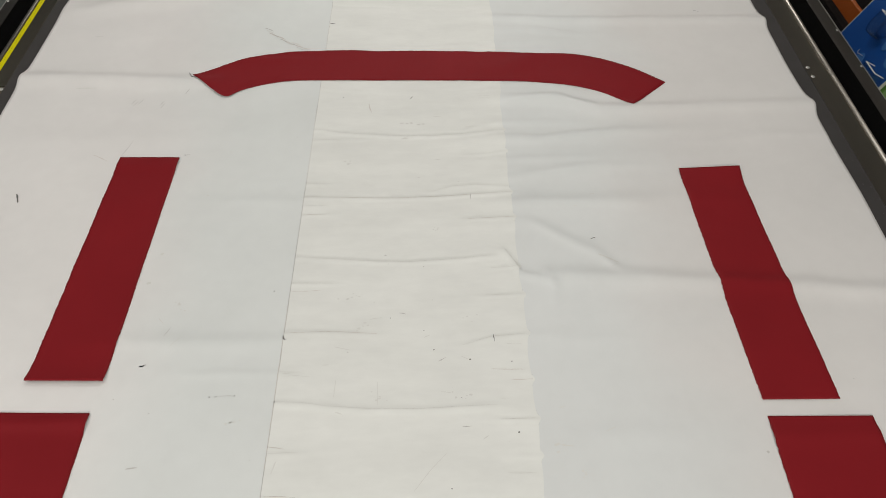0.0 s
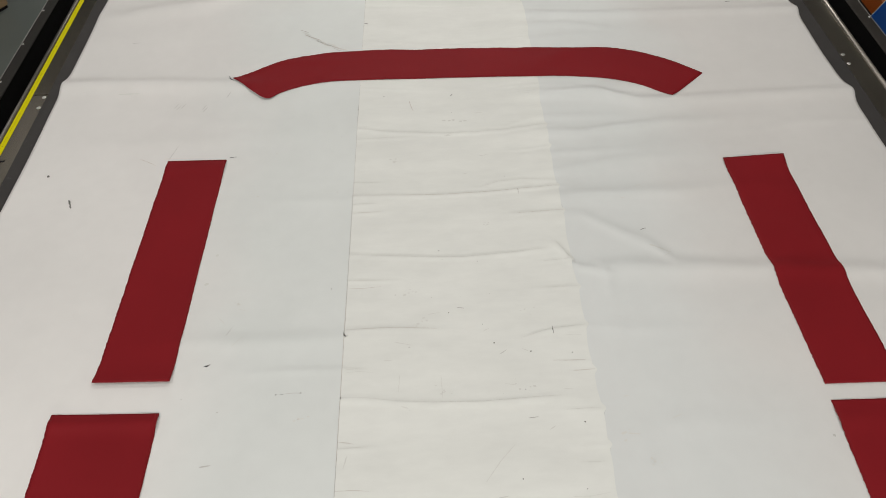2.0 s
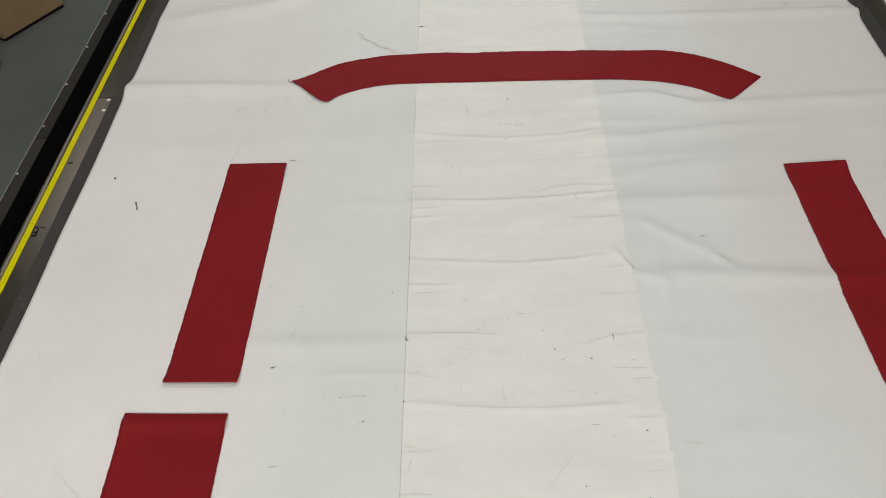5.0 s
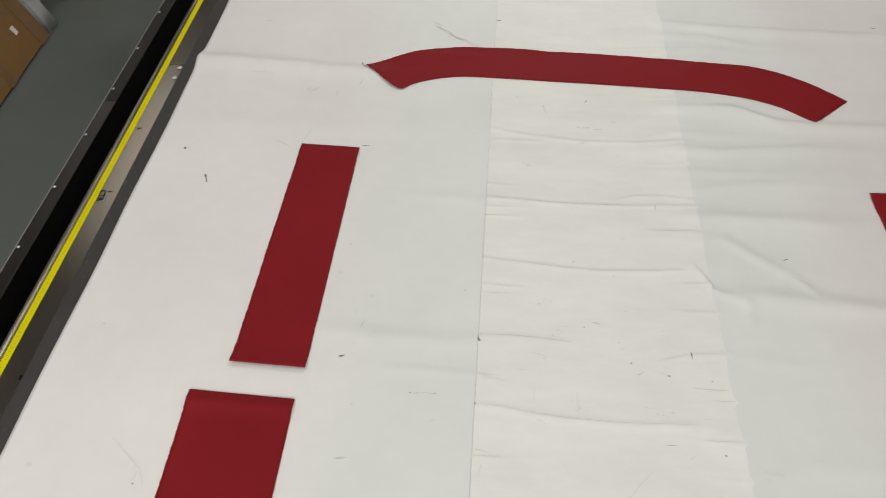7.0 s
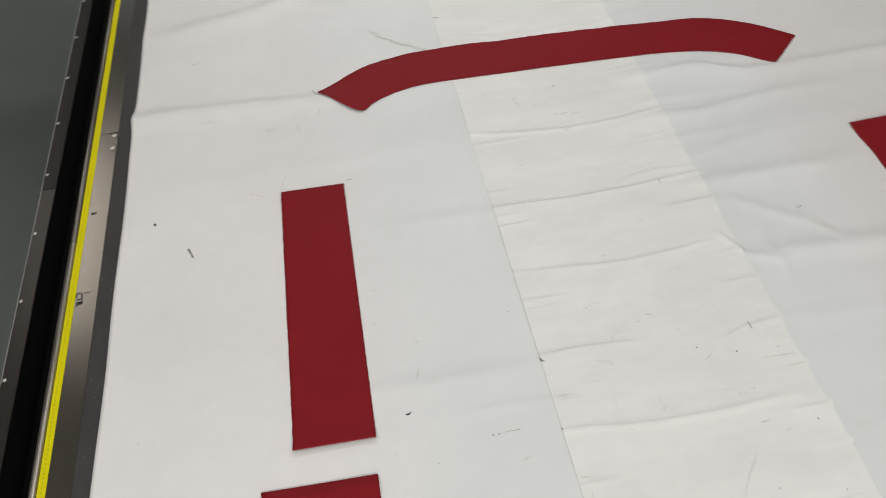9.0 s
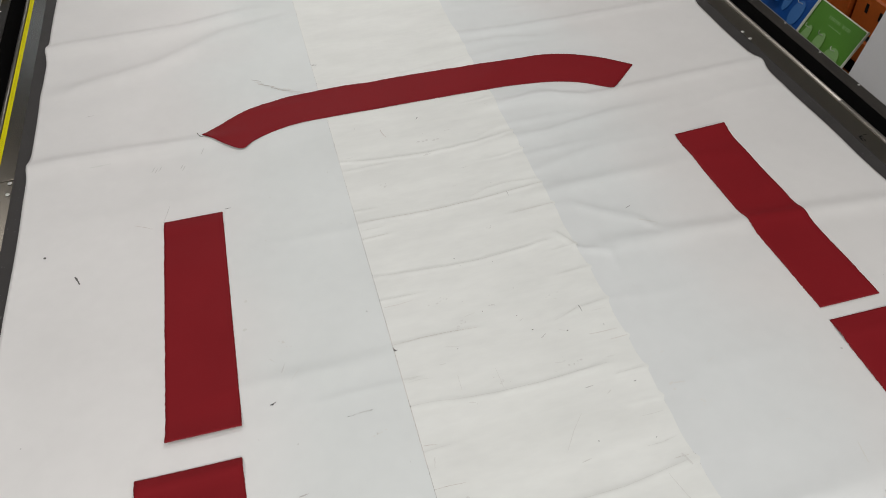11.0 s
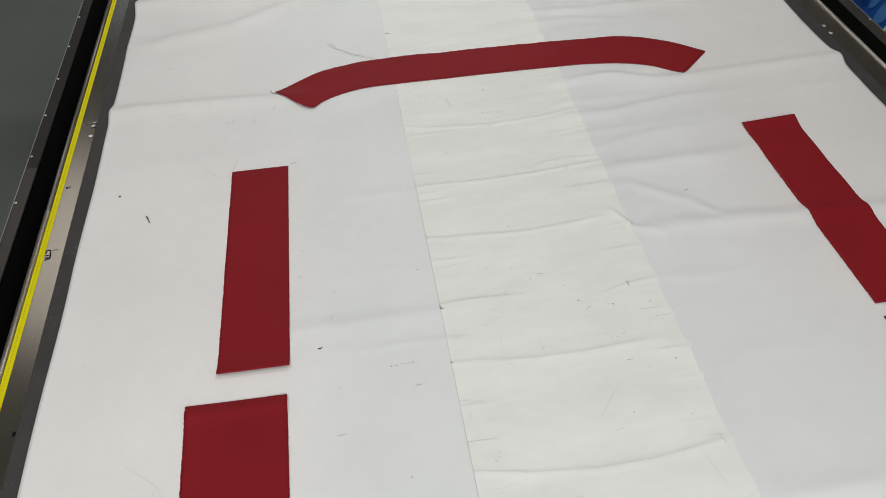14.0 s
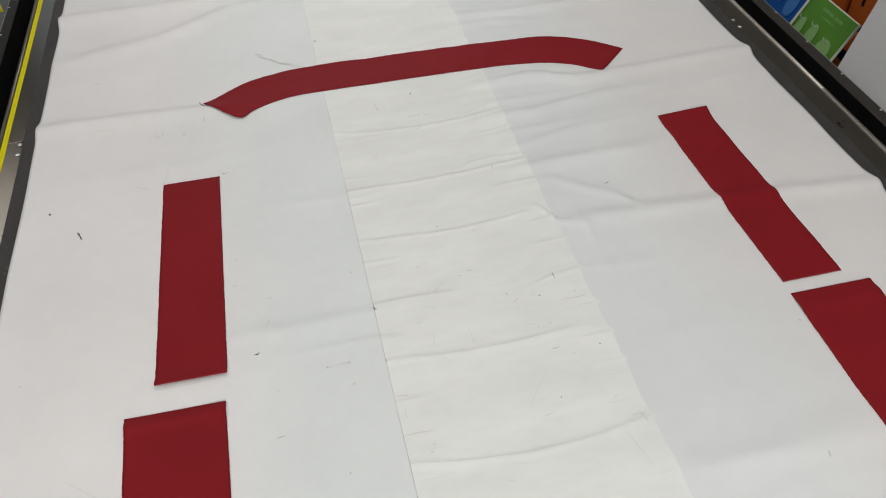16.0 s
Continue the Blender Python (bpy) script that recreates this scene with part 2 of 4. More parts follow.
def side(sign, x_in, x_rod, x_fl, x_out, joint, rivet0, screws, x_screw, name):
    """One long edge: steel strips with screws, round rod, black channel and a riveted flange."""
    def strip(xa, xb, ya, yb, za, zb, bevel=0.0):
        return box(min(xa, xb), max(xa, xb), ya, yb, za, zb, bevel)
    for ya, yb in ((Y0, joint - 0.0006), (joint + 0.0006, Y1)):
        bm = strip(x_in, x_rod, ya, yb, 0.872, 0.882, 0.001)
        for v in bm.verts:
            v.co.z += 0.045 * (v.co.x - x_rod) if sign < 0 and ya > 0 else 0.0
        part("edge_strip", bm, STEEL_S if sign < 0 else STEEL, table, "brushed steel strip")
    for sy in screws:
        lift = 0.045 * abs(x_screw - x_rod) if sign < 0 and sy < 1.4 else 0.0
        part("screw", dome(x_screw, sy, 0.8815 + lift, 0.0064, 0.0024), BRIGHT if sy < 1.4 else FLANGE_M, table)
    r = 0.0075
    for ya, yb in ((Y0, rod_joint[name] - 0.0008), (rod_joint[name] + 0.0008, Y1)):
        part("guide_rod", tube([(x_rod + sign * r, ya, 0.881), (x_rod + sign * r, yb, 0.881)], r, 14), ROD_UNLIT if sign < 0 and yb > 1 else ROD, table, "round steel rod", smooth=True)
    part("channel", strip(x_rod, x_fl, Y0, Y1, 0.770, 0.786), BLACK, table, "matt black channel floor")
    part("channel_wall", strip(x_rod + sign * 0.001, x_rod + sign * 0.005, Y0, Y1, 0.786, 0.8735), BLACK, table)
    part("channel_wall", strip(x_fl, x_fl + sign * 0.004, Y0, Y1, 0.786, 0.8795), BLACK, table)
    for ya, yb, m in ((Y0, flange_joint[name] - 0.0008, FLANGE_M if sign < 0 else FLANGE_R), (flange_joint[name] + 0.0008, Y1, FLANGE if sign < 0 else FLANGE_R)):
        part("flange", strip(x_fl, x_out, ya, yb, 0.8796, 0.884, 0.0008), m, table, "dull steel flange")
    part("flange_lip", strip(x_out, x_out + sign * 0.0013, Y0, Y1, 0.84, 0.8846), LIP, table, "bright cut edge")
    part("apron", strip(x_out - sign * 0.012, x_out - sign * 0.002, Y0, Y1, 0.70, 0.879), MACHINE, table)
    y = rivet0 - 0.2075 * int((rivet0 - Y0) / 0.2075)
    while y < Y1:
        part("rivet", dome(x_out - sign * 0.006, y, 0.8838, 0.0040, 0.0025, 10), BRIGHT, table)
        y += 0.2075


rod_joint = {"left": 0.548, "right": 0.57}
flange_joint = {"left": 0.752, "right": 0.30}
side(-1, -0.9155, -0.9845, -1.059, -1.093, 0.944, 0.392, (0.928, 0.877, 1.465), -0.9300, "left")
side(1, 1.4685, 1.5455, 1.624, 1.664, 2.6, 0.838, (1.042, 0.993), 1.4895, "right")

# measuring tape stuck along the left rod
tape = tagged(link_mesh("measuring_tape", box(-0.9840, -0.9680, Y0, Y1, 0.8822, 0.8829), YELLOW), "yellow steel measuring tape stuck along the table edge", "tape")
bm = bmesh.new()
for i in range(int((Y1 - Y0) * 100)):
    y = Y0 + 0.005 + i * 0.01
    w = 0.0026 if i % 10 else 0.0040
    for xa, xb, ya, yb in ((-0.9777, -0.9777 + w, y - 0.0009, y + 0.0009), (-0.9838, -0.9813, y + 0.0046, y + 0.0052)):
        bm.faces.new([bm.verts.new(c) for c in ((xa, ya, 0.8832), (xb, ya, 0.8832), (xb, yb, 0.8832), (xa, yb, 0.8832))])
part("printed_marks", bm, TICK, tape, "small dark printed centimetre marks", kind="stuff")


def writing(text, size, m, parent, label):
    """Hand lettering in marker, laid flat."""
    cu = bpy.data.curves.new("lettering", "FONT")
    cu.body, cu.size, cu.align_x, cu.align_y, cu.offset = text, size, "CENTER", "CENTER", 0.0005
    ob = bpy.data.objects.new("lettering", cu)
    scene.collection.objects.link(ob)
    me = bpy.data.meshes.new_from_object(ob.evaluated_get(bpy.context.evaluated_depsgraph_get()))
    bpy.data.objects.remove(ob)
    me.materials.clear()
    me.materials.append(INK)
    ob = new("lettering", me)
    ob.matrix_world = m
    ob.parent = parent
    return tagged(ob, label)


def tick(x0, x1, y, w=0.0014):
    return part("pen_tick", box(x0, x1, y - w / 2, y + w / 2, 0.8822, 0.8826), INK, table)


writing("CTR", 0.020, pose(-0.9600, 0.374, 0.8825, 0, 0, -84), table, "hand-lettered marker note")
writing("2", 0.016, pose(-0.955, 0.642, 0.8825, 0, 0, -80), table, "hand-lettered marker note")
writing("3m", 0.019, pose(-0.948, -0.303, 0.8825, 0, 0, -95), table, "hand-lettered marker note")
writing("CTR", 0.015, pose(1.497, 0.388, 0.8825, 0, 0, 84), table, "hand-lettered marker note")
tick(-0.950, -0.937, 0.390)
tick(-0.936, -0.926, -0.300)
tick(1.510, 1.522, 0.402)

part("pen_tick", box(-0.929, -0.923, -0.169, -0.159, 0.8822, 0.8826), INK, table)

# pale scuffs along the grey edging
SCUFF = material("edging_scuff", (0.085, 0.082, 0.082), 0.7, vary=0.2, fine=200)
bm = bmesh.new()
worn = random.Random(3)
for n in range(110):
    x, y = worn.uniform(-0.913, -0.882) if n % 3 else worn.uniform(1.428, 1.464), worn.gauss(0.1, 0.5)
    r, k = worn.uniform(0.0006, 0.0022), worn.uniform(1, 3)
    ring = [(x + r * math.cos(a) * worn.uniform(0.6, 1.1), y + r * k * math.sin(a)) for a in (math.pi * i / 3 for i in range(6))]
    bm.faces.new([bm.verts.new((px, py, 0.8969)) for px, py in ring])
part("edge_scuffs", bm, SCUFF, table, "pale scuffs on the dark edging", kind="stuff")

# ---- the white cover ----
XL, XA, XB, XR = -0.877, 0.001, 0.521, 1.421
# each fold: the line it follows, its height and its half width
FOLDS = [
    ([(0.54, 1.307), (0.69, 1.285), (1.43, 1.297)], 0.0050, 0.013),
    ([(0.52, 0.871), (0.71, 0.850), (0.80, 0.808), (1.43, 0.842)], 0.0050, 0.014),
    ([(0.52, 0.689), (0.63, 0.681), (0.85, 0.707), (1.00, 0.724)], 0.0026, 0.014),
    ([(0.52, 0.429), (0.80, 0.437), (0.95, 0.447)], 0.0020, 0.016),
    ([(0.60, 0.183), (0.76, 0.172), (0.98, 0.160), (1.14, 0.150), (1.43, 0.122)], 0.0044, 0.015),
    ([(0.57, 0.358), (0.64, 0.299), (0.715, 0.252), (0.765, 0.189)], 0.0022, 0.012),
    ([(0.49, 0.257), (0.528, 0.183), (0.56, 0.173), (0.59, 0.156)], 0.0020, 0.007),
    ([(0.591, 0.182), (0.601, 0.140), (0.597, 0.106)], 0.0016, 0.007),
    ([(0.53, 0.56), (0.75, 0.60), (1.0, 0.61)], 0.0014, 0.02),
    ([(0.53, 1.02), (0.75, 1.16), (1.0, 1.17)], 0.0014, 0.02),
    ([(0.521, 0.844), (0.674, 0.869), (0.797, 0.821)], 0.003, 0.011),
    ([(0.526, 0.673), (0.631, 0.672), (0.727, 0.692), (0.856, 0.715)], 0.003, 0.011),
    ([(0.537, 0.589), (0.651, 0.595)], 0.0022, 0.009),
    ([(0.537, 0.517), (0.674, 0.55), (0.781, 0.565)], 0.0024, 0.01),
    ([(0.541, 0.422), (0.669, 0.424), (0.797, 0.422)], 0.0024, 0.011),
    ([(0.506, 1.235), (0.652, 1.239), (0.792, 1.203)], 0.0028, 0.011),
    ([(0.444, 1.124), (0.553, 1.154), (0.644, 1.172)], 0.0022, 0.01),
    ([(0.518, 0.751), (0.657, 0.749)], 0.0018, 0.009),
    ([(-0.89, 0.966), (-0.69, 0.959), (-0.38, 0.944)], 0.0085, 0.018),
    ([(-0.75, 0.688), (-0.39, 0.693), (-0.02, 0.729)], 0.0016, 0.022),
    ([(-0.33, 0.004), (-0.15, -0.002), (0.0, 0.003)], 0.0024, 0.013),
    ([(-0.9, 1.644), (-0.661, 1.647), (-0.417, 1.649), (-0.165, 1.71)], 0.0115, 0.024),
    ([(-0.787, 1.36), (-0.521, 1.423), (-0.281, 1.567), (0.007, 1.631)], 0.0085, 0.025),
    ([(-0.20, 0.44), (0.0, 0.435)], 0.0014, 0.012),
    ([(-0.18, -0.083), (0.0, -0.083)], 0.0010, 0.006),
    ([(0.60, -0.56), (1.0, -0.54), (1.43, -0.58)], 0.0028, 0.03),
]
# faint loose wrinkles beside the strip and over the panels
wild = random.Random(7)
for n in range(46):
    wx = wild.choice((wild.uniform(0.525, 0.62), wild.uniform(-0.35, -0.16), wild.uniform(-0.8, 1.2)))
    wy, wl = wild.uniform(-0.8, 2.0), wild.uniform(0.08, 0.34)
    tilt = wild.uniform(-0.12, 0.12)
    FOLDS.append(([(wx, wy), (wx + wl / 2, wy + tilt * wl + wild.uniform(-0.006, 0.006)), (wx + wl, wy + tilt * wl)], wild.uniform(0.0003, 0.0012), wild.uniform(0.008, 0.022)))
CREASES = [
    ([(0.0, 0.714), (0.071, 0.701), (0.149, 0.691), (0.226, 0.685), (0.334, 0.685), (0.411, 0.694), (0.521, 0.711)], 0.0022, 0.0045),
    ([(0.0, 0.667), (0.073, 0.672), (0.134, 0.674)], 0.0012, 0.004),
    ([(0.0, 0.443), (0.089, 0.440), (0.231, 0.437), (0.373, 0.445), (0.524, 0.460)], 0.0020, 0.0042),
    ([(0.322, 0.462), (0.374, 0.481), (0.432, 0.487), (0.516, 0.482)], 0.0012, 0.004),
    ([(0.0, 0.238), (0.077, 0.232), (0.169, 0.223), (0.275, 0.220), (0.367, 0.228), (0.46, 0.240)], 0.0022, 0.0045),
    ([(0.0, -0.155), (0.052, -0.157), (0.108, -0.166), (0.187, -0.172), (0.288, -0.174), (0.378, -0.169), (0.446, -0.166)], 0.0024, 0.006),
    ([(0.0, 0.015), (0.07, 0.018), (0.118, 0.018), (0.2, 0.012)], 0.0014, 0.005),
    ([(0.0, -0.42), (0.13, -0.443), (0.241, -0.453), (0.357, -0.452), (0.501, -0.433)], 0.0022, 0.006),
    ([(0.0, 0.494), (0.068, 0.491)], 0.0012, 0.0035),
    ([(0.0, 0.410), (0.063, 0.412)], 0.0010, 0.0035),
    ([(0.0, 0.378), (0.072, 0.382)], 0.0012, 0.0035),
    ([(0.0, 0.157), (0.096, 0.156)], 0.0014, 0.0035),
    ([(0.0, -0.083), (0.044, -0.084)], 0.0010, 0.0035),
    ([(0.0, -0.269), (0.06, -0.266)], 0.0012, 0.0035),
    ([(0.41, 0.363), (0.524, 0.370)], 0.0013, 0.004),
    ([(0.455, 0.200), (0.526, 0.205)], 0.0010, 0.0035),
    ([(0.44, 0.119), (0.523, 0.121)], 0.0012, 0.0035),
    ([(0.38, -0.02), (0.445, 0.003), (0.521, 0.010)], 0.0012, 0.004),
    ([(0.479, -0.108), (0.522, -0.106)], 0.0013, 0.0035),
    ([(0.45, -0.199), (0.519, -0.197)], 0.0013, 0.0035),
    ([(0.465, -0.278), (0.519, -0.278)], 0.0011, 0.0035),
    ([(0.423, 0.605), (0.53, 0.619)], 0.0011, 0.0035),
    ([(0.41, 0.71), (0.46, 0.735), (0.53, 0.745)], 0.0012, 0.004),
    ([(0.02, 0.905), (0.08, 0.90), (0.13, 0.89)], 0.0011, 0.004),
    ([(0.43, 0.895), (0.53, 0.905)], 0.0011, 0.004),
    ([(0.0, 1.165), (0.15, 1.135), (0.30, 1.125), (0.53, 1.165)], 0.0018, 0.0045),
    ([(0.02, 1.375), (0.25, 1.36), (0.45, 1.365), (0.53, 1.38)], 0.0016, 0.0045),
]


def ridge(x, y, line, amp, half):
    px, py = np.array(line).T
    wob = 0.0012 * np.sin(37 * x + 11 * py[0]) + 0.0007 * np.sin(91 * x)
    if abs(px[-1] - px[0]) < 0.05:
        px, py, x, y = py[::-1], px[::-1], y, x
        if px[0] > px[-1]:
            px, py = px[::-1], py[::-1]
    d = (y - np.interp(x, px, py) - wob) / half + 0.6
    fade = 0.012 if half < 0.0075 else 0.04
    ends = 1 / (1 + np.exp(-(x - px[0] + 0.7 * fade) / fade)) / (1 + np.exp((x - px[-1] - 0.7 * fade) / (1.3 * fade)))
    shape = np.where(d > 0, np.exp(-((0.55 * d) ** 2)), np.exp(-((d * 0.55) ** 2)))
    return 1.35 * amp * ends * shape


def height(x, y):
    """Height of the cover's top over the table's datum."""
    x, y = np.broadcast_arrays(np.asarray(x, float), np.asarray(y, float))
    z = TOP + 0.0007 * np.sin(2.3 * x + 1.0) * np.sin(3.1 * y) + 0.0005 * np.sin(9.0 * y + 2.0 * np.sin(1.7 * x)) + 0.0003 * np.sin(23 * y + 3 * np.sin(4 * x))
    for line, amp, half in FOLDS:
        z = z + 1.5 * ridge(x, y, line, amp, half)
    inside = 1 / (1 + np.exp(-(x - XA) / 0.002)) / (1 + np.exp((x - XB - 0.012) / 0.008))
    for line, amp, half in CREASES:
        z = z + 0.72 * inside * ridge(x, y, line, amp, half)
    return z


def edge_left(y):
    bulge = sum(a * np.exp(-(((y - c) / w) ** 2)) for c, a, w in ((0.955, 0.003, 0.05), (1.636, 0.004, 0.05)))
    return XL - bulge + 0.004 / (1 + np.exp(-(y - 1.1) / 0.1)) + 0.002 * np.sin(2.1 * y) + 0.0012 * np.sin(13 * y)


def edge_right(y):
    bulge = sum(a * np.exp(-(((y - c) / w) ** 2)) for c, a, w in ((1.29, 0.010, 0.04), (0.832, 0.012, 0.042), (0.12, 0.010, 0.035)))
    return XR - 0.003 + bulge + 0.003 * np.sin(2.6 * y + 1) + 0.0015 * np.sin(17 * y)


def edge_band(y):
    return XB + 0.006 / (1 + np.exp(-(y - 0.85) / 0.03)) + 0.0018 * np.sin(21 * y) + 0.0012 * np.sin(57 * y + 1) + sum(0.007 * np.exp(-(((y - c) / 0.008) ** 2)) for c in (0.46, 0.37, 0.205, 0.121, 0.012, -0.106, -0.197, -0.278, -0.433, 0.62, 0.712))


def panel(name, left, right, step, mat, parent, label, rims, fine=0.004):
    """One panel of the cover: a fine grid whose long edges follow left(y) and right(y), folded down at its rim."""
    ys = np.concatenate([np.arange(-0.97, 2.3, fine), np.arange(2.3, 3.36, 0.02)])
    n = int((right(0.0) - left(0.0)) / step)
    u = np.linspace(0, 1, n)
    gy, gu = np.meshgrid(ys, u, indexing="ij")
    gx = left(gy) + gu * (right(gy) - left(gy))
    gz = height(gx, gy)
    co = np.stack([gx, gy, gz], -1)
    rim_a, rim_b = co[:, :1].copy(), co[:, -1:].copy()
    rim_a[..., 2] -= 0.003
    rim_b[..., 2] -= 0.003
    co = np.concatenate([rim_a] * rims[0] + [co] + [rim_b] * rims[1], 1)
    r, c = co.shape[:2]
    idx = np.arange(r * c).reshape(r, c)
    faces = np.stack([idx[:-1, :-1], idx[:-1, 1:], idx[1:, 1:], idx[1:, :-1]], -1).reshape(-1, 4)
    me = bpy.data.meshes.new(name)
    me.vertices.add(r * c)
    me.vertices.foreach_set("co", co.ravel())
    me.loops.add(faces.size)
    me.loops.foreach_set("vertex_index", faces.ravel())
    me.polygons.add(len(faces))
    me.polygons.foreach_set("loop_start", np.arange(0, faces.size, 4))
    me.update(calc_edges=True)
    me.polygons.foreach_set("use_smooth", np.ones(len(faces), bool))
    me.materials.append(mat)
    ob = new(name, me)
    ob.parent = parent
    return tagged(ob, label)


cover = thing("table_cover", "wrinkled white vinyl cover laid over the cutting table, marked with pencil", "cover")
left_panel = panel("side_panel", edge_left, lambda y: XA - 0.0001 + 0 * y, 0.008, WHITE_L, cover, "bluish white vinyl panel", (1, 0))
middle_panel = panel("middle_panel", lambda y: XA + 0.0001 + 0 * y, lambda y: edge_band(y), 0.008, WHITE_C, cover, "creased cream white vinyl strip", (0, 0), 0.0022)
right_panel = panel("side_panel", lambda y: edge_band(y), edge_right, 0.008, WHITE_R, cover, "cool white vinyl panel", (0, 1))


def panel_at(x):
    return left_panel if x < XA else middle_panel if x < XB else right_panel


def mark(name, line, width, mat, taper=True):
    """A drawn or scuffed line, or painted crease shading, lying on the cover."""
    pts = np.array(line, float)
    run = np.r_[0, np.cumsum(np.hypot(*np.diff(pts, axis=0).T))]
    n = max(3, int(run[-1] / 0.006) + 1)
    s = np.linspace(0, run[-1], n)
    x, y = np.interp(s, run, pts[:, 0]), np.interp(s, run, pts[:, 1])
    x = x + 0.0004 * np.sin(s * 500 + pts[0, 0] * 90)
    tx, ty = np.gradient(x), np.gradient(y)
    k = np.hypot(tx, ty) + 1e-9
    w = 0.37 * width * ((0.35 + 0.65 * np.sin(np.pi * np.linspace(0.06, 0.94, n))) if taper else np.ones(n)) * (1 + 0.35 * np.sin(s * 700 + 3))
    bm = bmesh.new()
    rows = []
    for sgn in (1, -1):
        xx, yy = x - sgn * w * ty / k, y + sgn * w * tx / k
        zz = height(xx, yy) + 0.0007
        rows.append([bm.verts.new(c) for c in zip(xx, yy, zz)])
    for i in range(n - 1):
        bm.faces.new((rows[0][i], rows[1][i], rows[1][i + 1], rows[0][i + 1]))
    return part(name, bm, mat, panel_at(float(pts[0, 0])))


def speck(x, y, r, mat, long=1.0, turn=0.0):
    """A small uneven spot on the cover."""
    bm = bmesh.new()
    a = np.linspace(0, 2 * math.pi, 9, endpoint=False)
    q = 0.70 * r * np.array([random.uniform(0.6, 1.1) for _ in a])
    dx, dy = q * long * np.cos(a), q * np.sin(a)
    px, py = x + dx * math.cos(turn) - dy * math.sin(turn), y + dx * math.sin(turn) + dy * math.cos(turn)
    ring = [bm.verts.new(c) for c in zip(px, py, height(px, py) + 0.0007)]
    bm.faces.new(ring)
    return part("speck", bm, mat, panel_at(x))


# shading of the creases, painted as thin darker lines along them
for n, (line, amp, half) in enumerate(CREASES[:20]):
    mark("crease_shade", [(x, y) for x, y in line], 0.0014 if amp > 0.0015 else 0.0012, (MARK_F, MARK_F, MARK_B, MARK_F)[n % 4])
mark("crease_shade", [(0.492, 0.259), (0.510, 0.225), (0.528, 0.185)], 0.0020, MARK_F)
# seam line beside the cream strip
for ya, yb, m in ((-0.97, -0.30, MARK_G), (-0.30, 0.10, MARK_B), (0.10, 0.47, MARK_G), (0.47, 0.75, MARK_F), (0.75, 0.82, MARK_G), (1.10, 2.2, MARK_F)):
    mark("seam_line", [(XA - 0.0005, ya), (XA - 0.0005, yb)], 0.0013, m, taper=False)
for y in (-0.355, -0.155, -0.03, 0.0, 0.045, 0.091, 0.157, 0.244, 0.378, 0.494, 0.803):
    speck(XA, y, 0.0031, MARK_D if y in (0.0, -0.155, 0.244, 0.803) else MARK_G, 0.7)
mark("pencil_mark", [(0.000, 0.010), (0.001, 0.001), (0.005, -0.004), (0.009, -0.001)], 0.0034, MARK_D)
# pencil lines and scuffs
for n in range(16):
    # a rubbed pencil stroke: many short thin lines side by side
    f = n / 15
    x, y = -0.205 + 0.145 * f + wild.gauss(0, 0.003), 1.232 - 0.122 * f ** 0.85 + wild.gauss(0, 0.004)
    mark("scuff", [(x, y), (x + 0.016, y - 0.009 + wild.gauss(0, 0.003)), (x + 0.030, y - 0.020)], wild.uniform(0.002, 0.006) * (1.4 if 0.3 < f < 0.8 else 0.8), (MARK_G, MARK_F, MARK_B)[n % 3])
mark("pencil_mark", [(0.001, 1.268), (0.020, 1.263)], 0.004, MARK_D)
mark("pencil_mark", [(-0.724, 1.181), (-0.700, 1.183)], 0.003, MARK_G)
mark("pencil_mark", [(-0.717, 0.459), (-0.711, 0.446), (-0.704, 0.428)], 0.0062, MARK_D)
mark("pencil_mark", [(-0.572, 0.612), (-0.550, 0.600), (-0.526, 0.585)], 0.0022, MARK_B)
mark("pencil_mark", [(-0.497, 0.602), (-0.479, 0.662)], 0.0014, MARK_G)
mark("pencil_mark", [(-0.334, 0.609), (-0.316, 0.610)], 0.0022, MARK_D)
mark("pencil_mark", [(-0.121, -0.142), (-0.115, -0.141)], 0.0022, MARK_D)
mark("pencil_mark", [(-0.109, -0.140), (-0.093, -0.139), (-0.078, -0.1405)], 0.0016, MARK_G)
speck(-0.130, -0.142, 0.0022, MARK_D, 1.3)
speck(-0.080, -0.1395, 0.0018, MARK_D, 1.6)
mark("pencil_mark", [(-0.2865, -0.066), (-0.281, -0.066), (-0.2765, -0.063)], 0.0038, INK)
speck(-0.2755, -0.0625, 0.0022, MARK_D)
mark("pencil_mark", [(-0.257, -0.297), (-0.236, -0.294)], 0.0034, MARK_G)
mark("pencil_mark", [(0.281, -0.348), (0.312, -0.305), (0.342, -0.272)], 0.0022, MARK_F)
mark("pencil_mark", [(0.146, 0.835), (0.149, 0.812), (0.156, 0.790)], 0.0026, MARK_B)
mark("pencil_mark", [(0.264, 0.856), (0.271, 0.866)], 0.0030, MARK_D)
mark("pencil_mark", [(0.419, 0.452), (0.419, 0.432)], 0.0022, MARK_G)
mark("pencil_mark", [(0.449, 0.008), (0.450, -0.010)], 0.0024, MARK_D)
mark("pencil_mark", [(0.246, 0.069), (0.256, 0.068), (0.262, 0.066)], 0.0026, MARK_G)
mark("pencil_mark", [(0.331, -0.060), (0.346, -0.050)], 0.0022, MARK_G)
mark("pencil_mark", [(0.378, -0.048), (0.392, -0.055)], 0.0022, MARK_F)
mark("pencil_mark", [(0.374, -0.215), (0.394, -0.213)], 0.0022, MARK_G)
mark("pencil_mark", [(0.700, 0.292), (0.714, 0.298)], 0.0020, MARK_D)
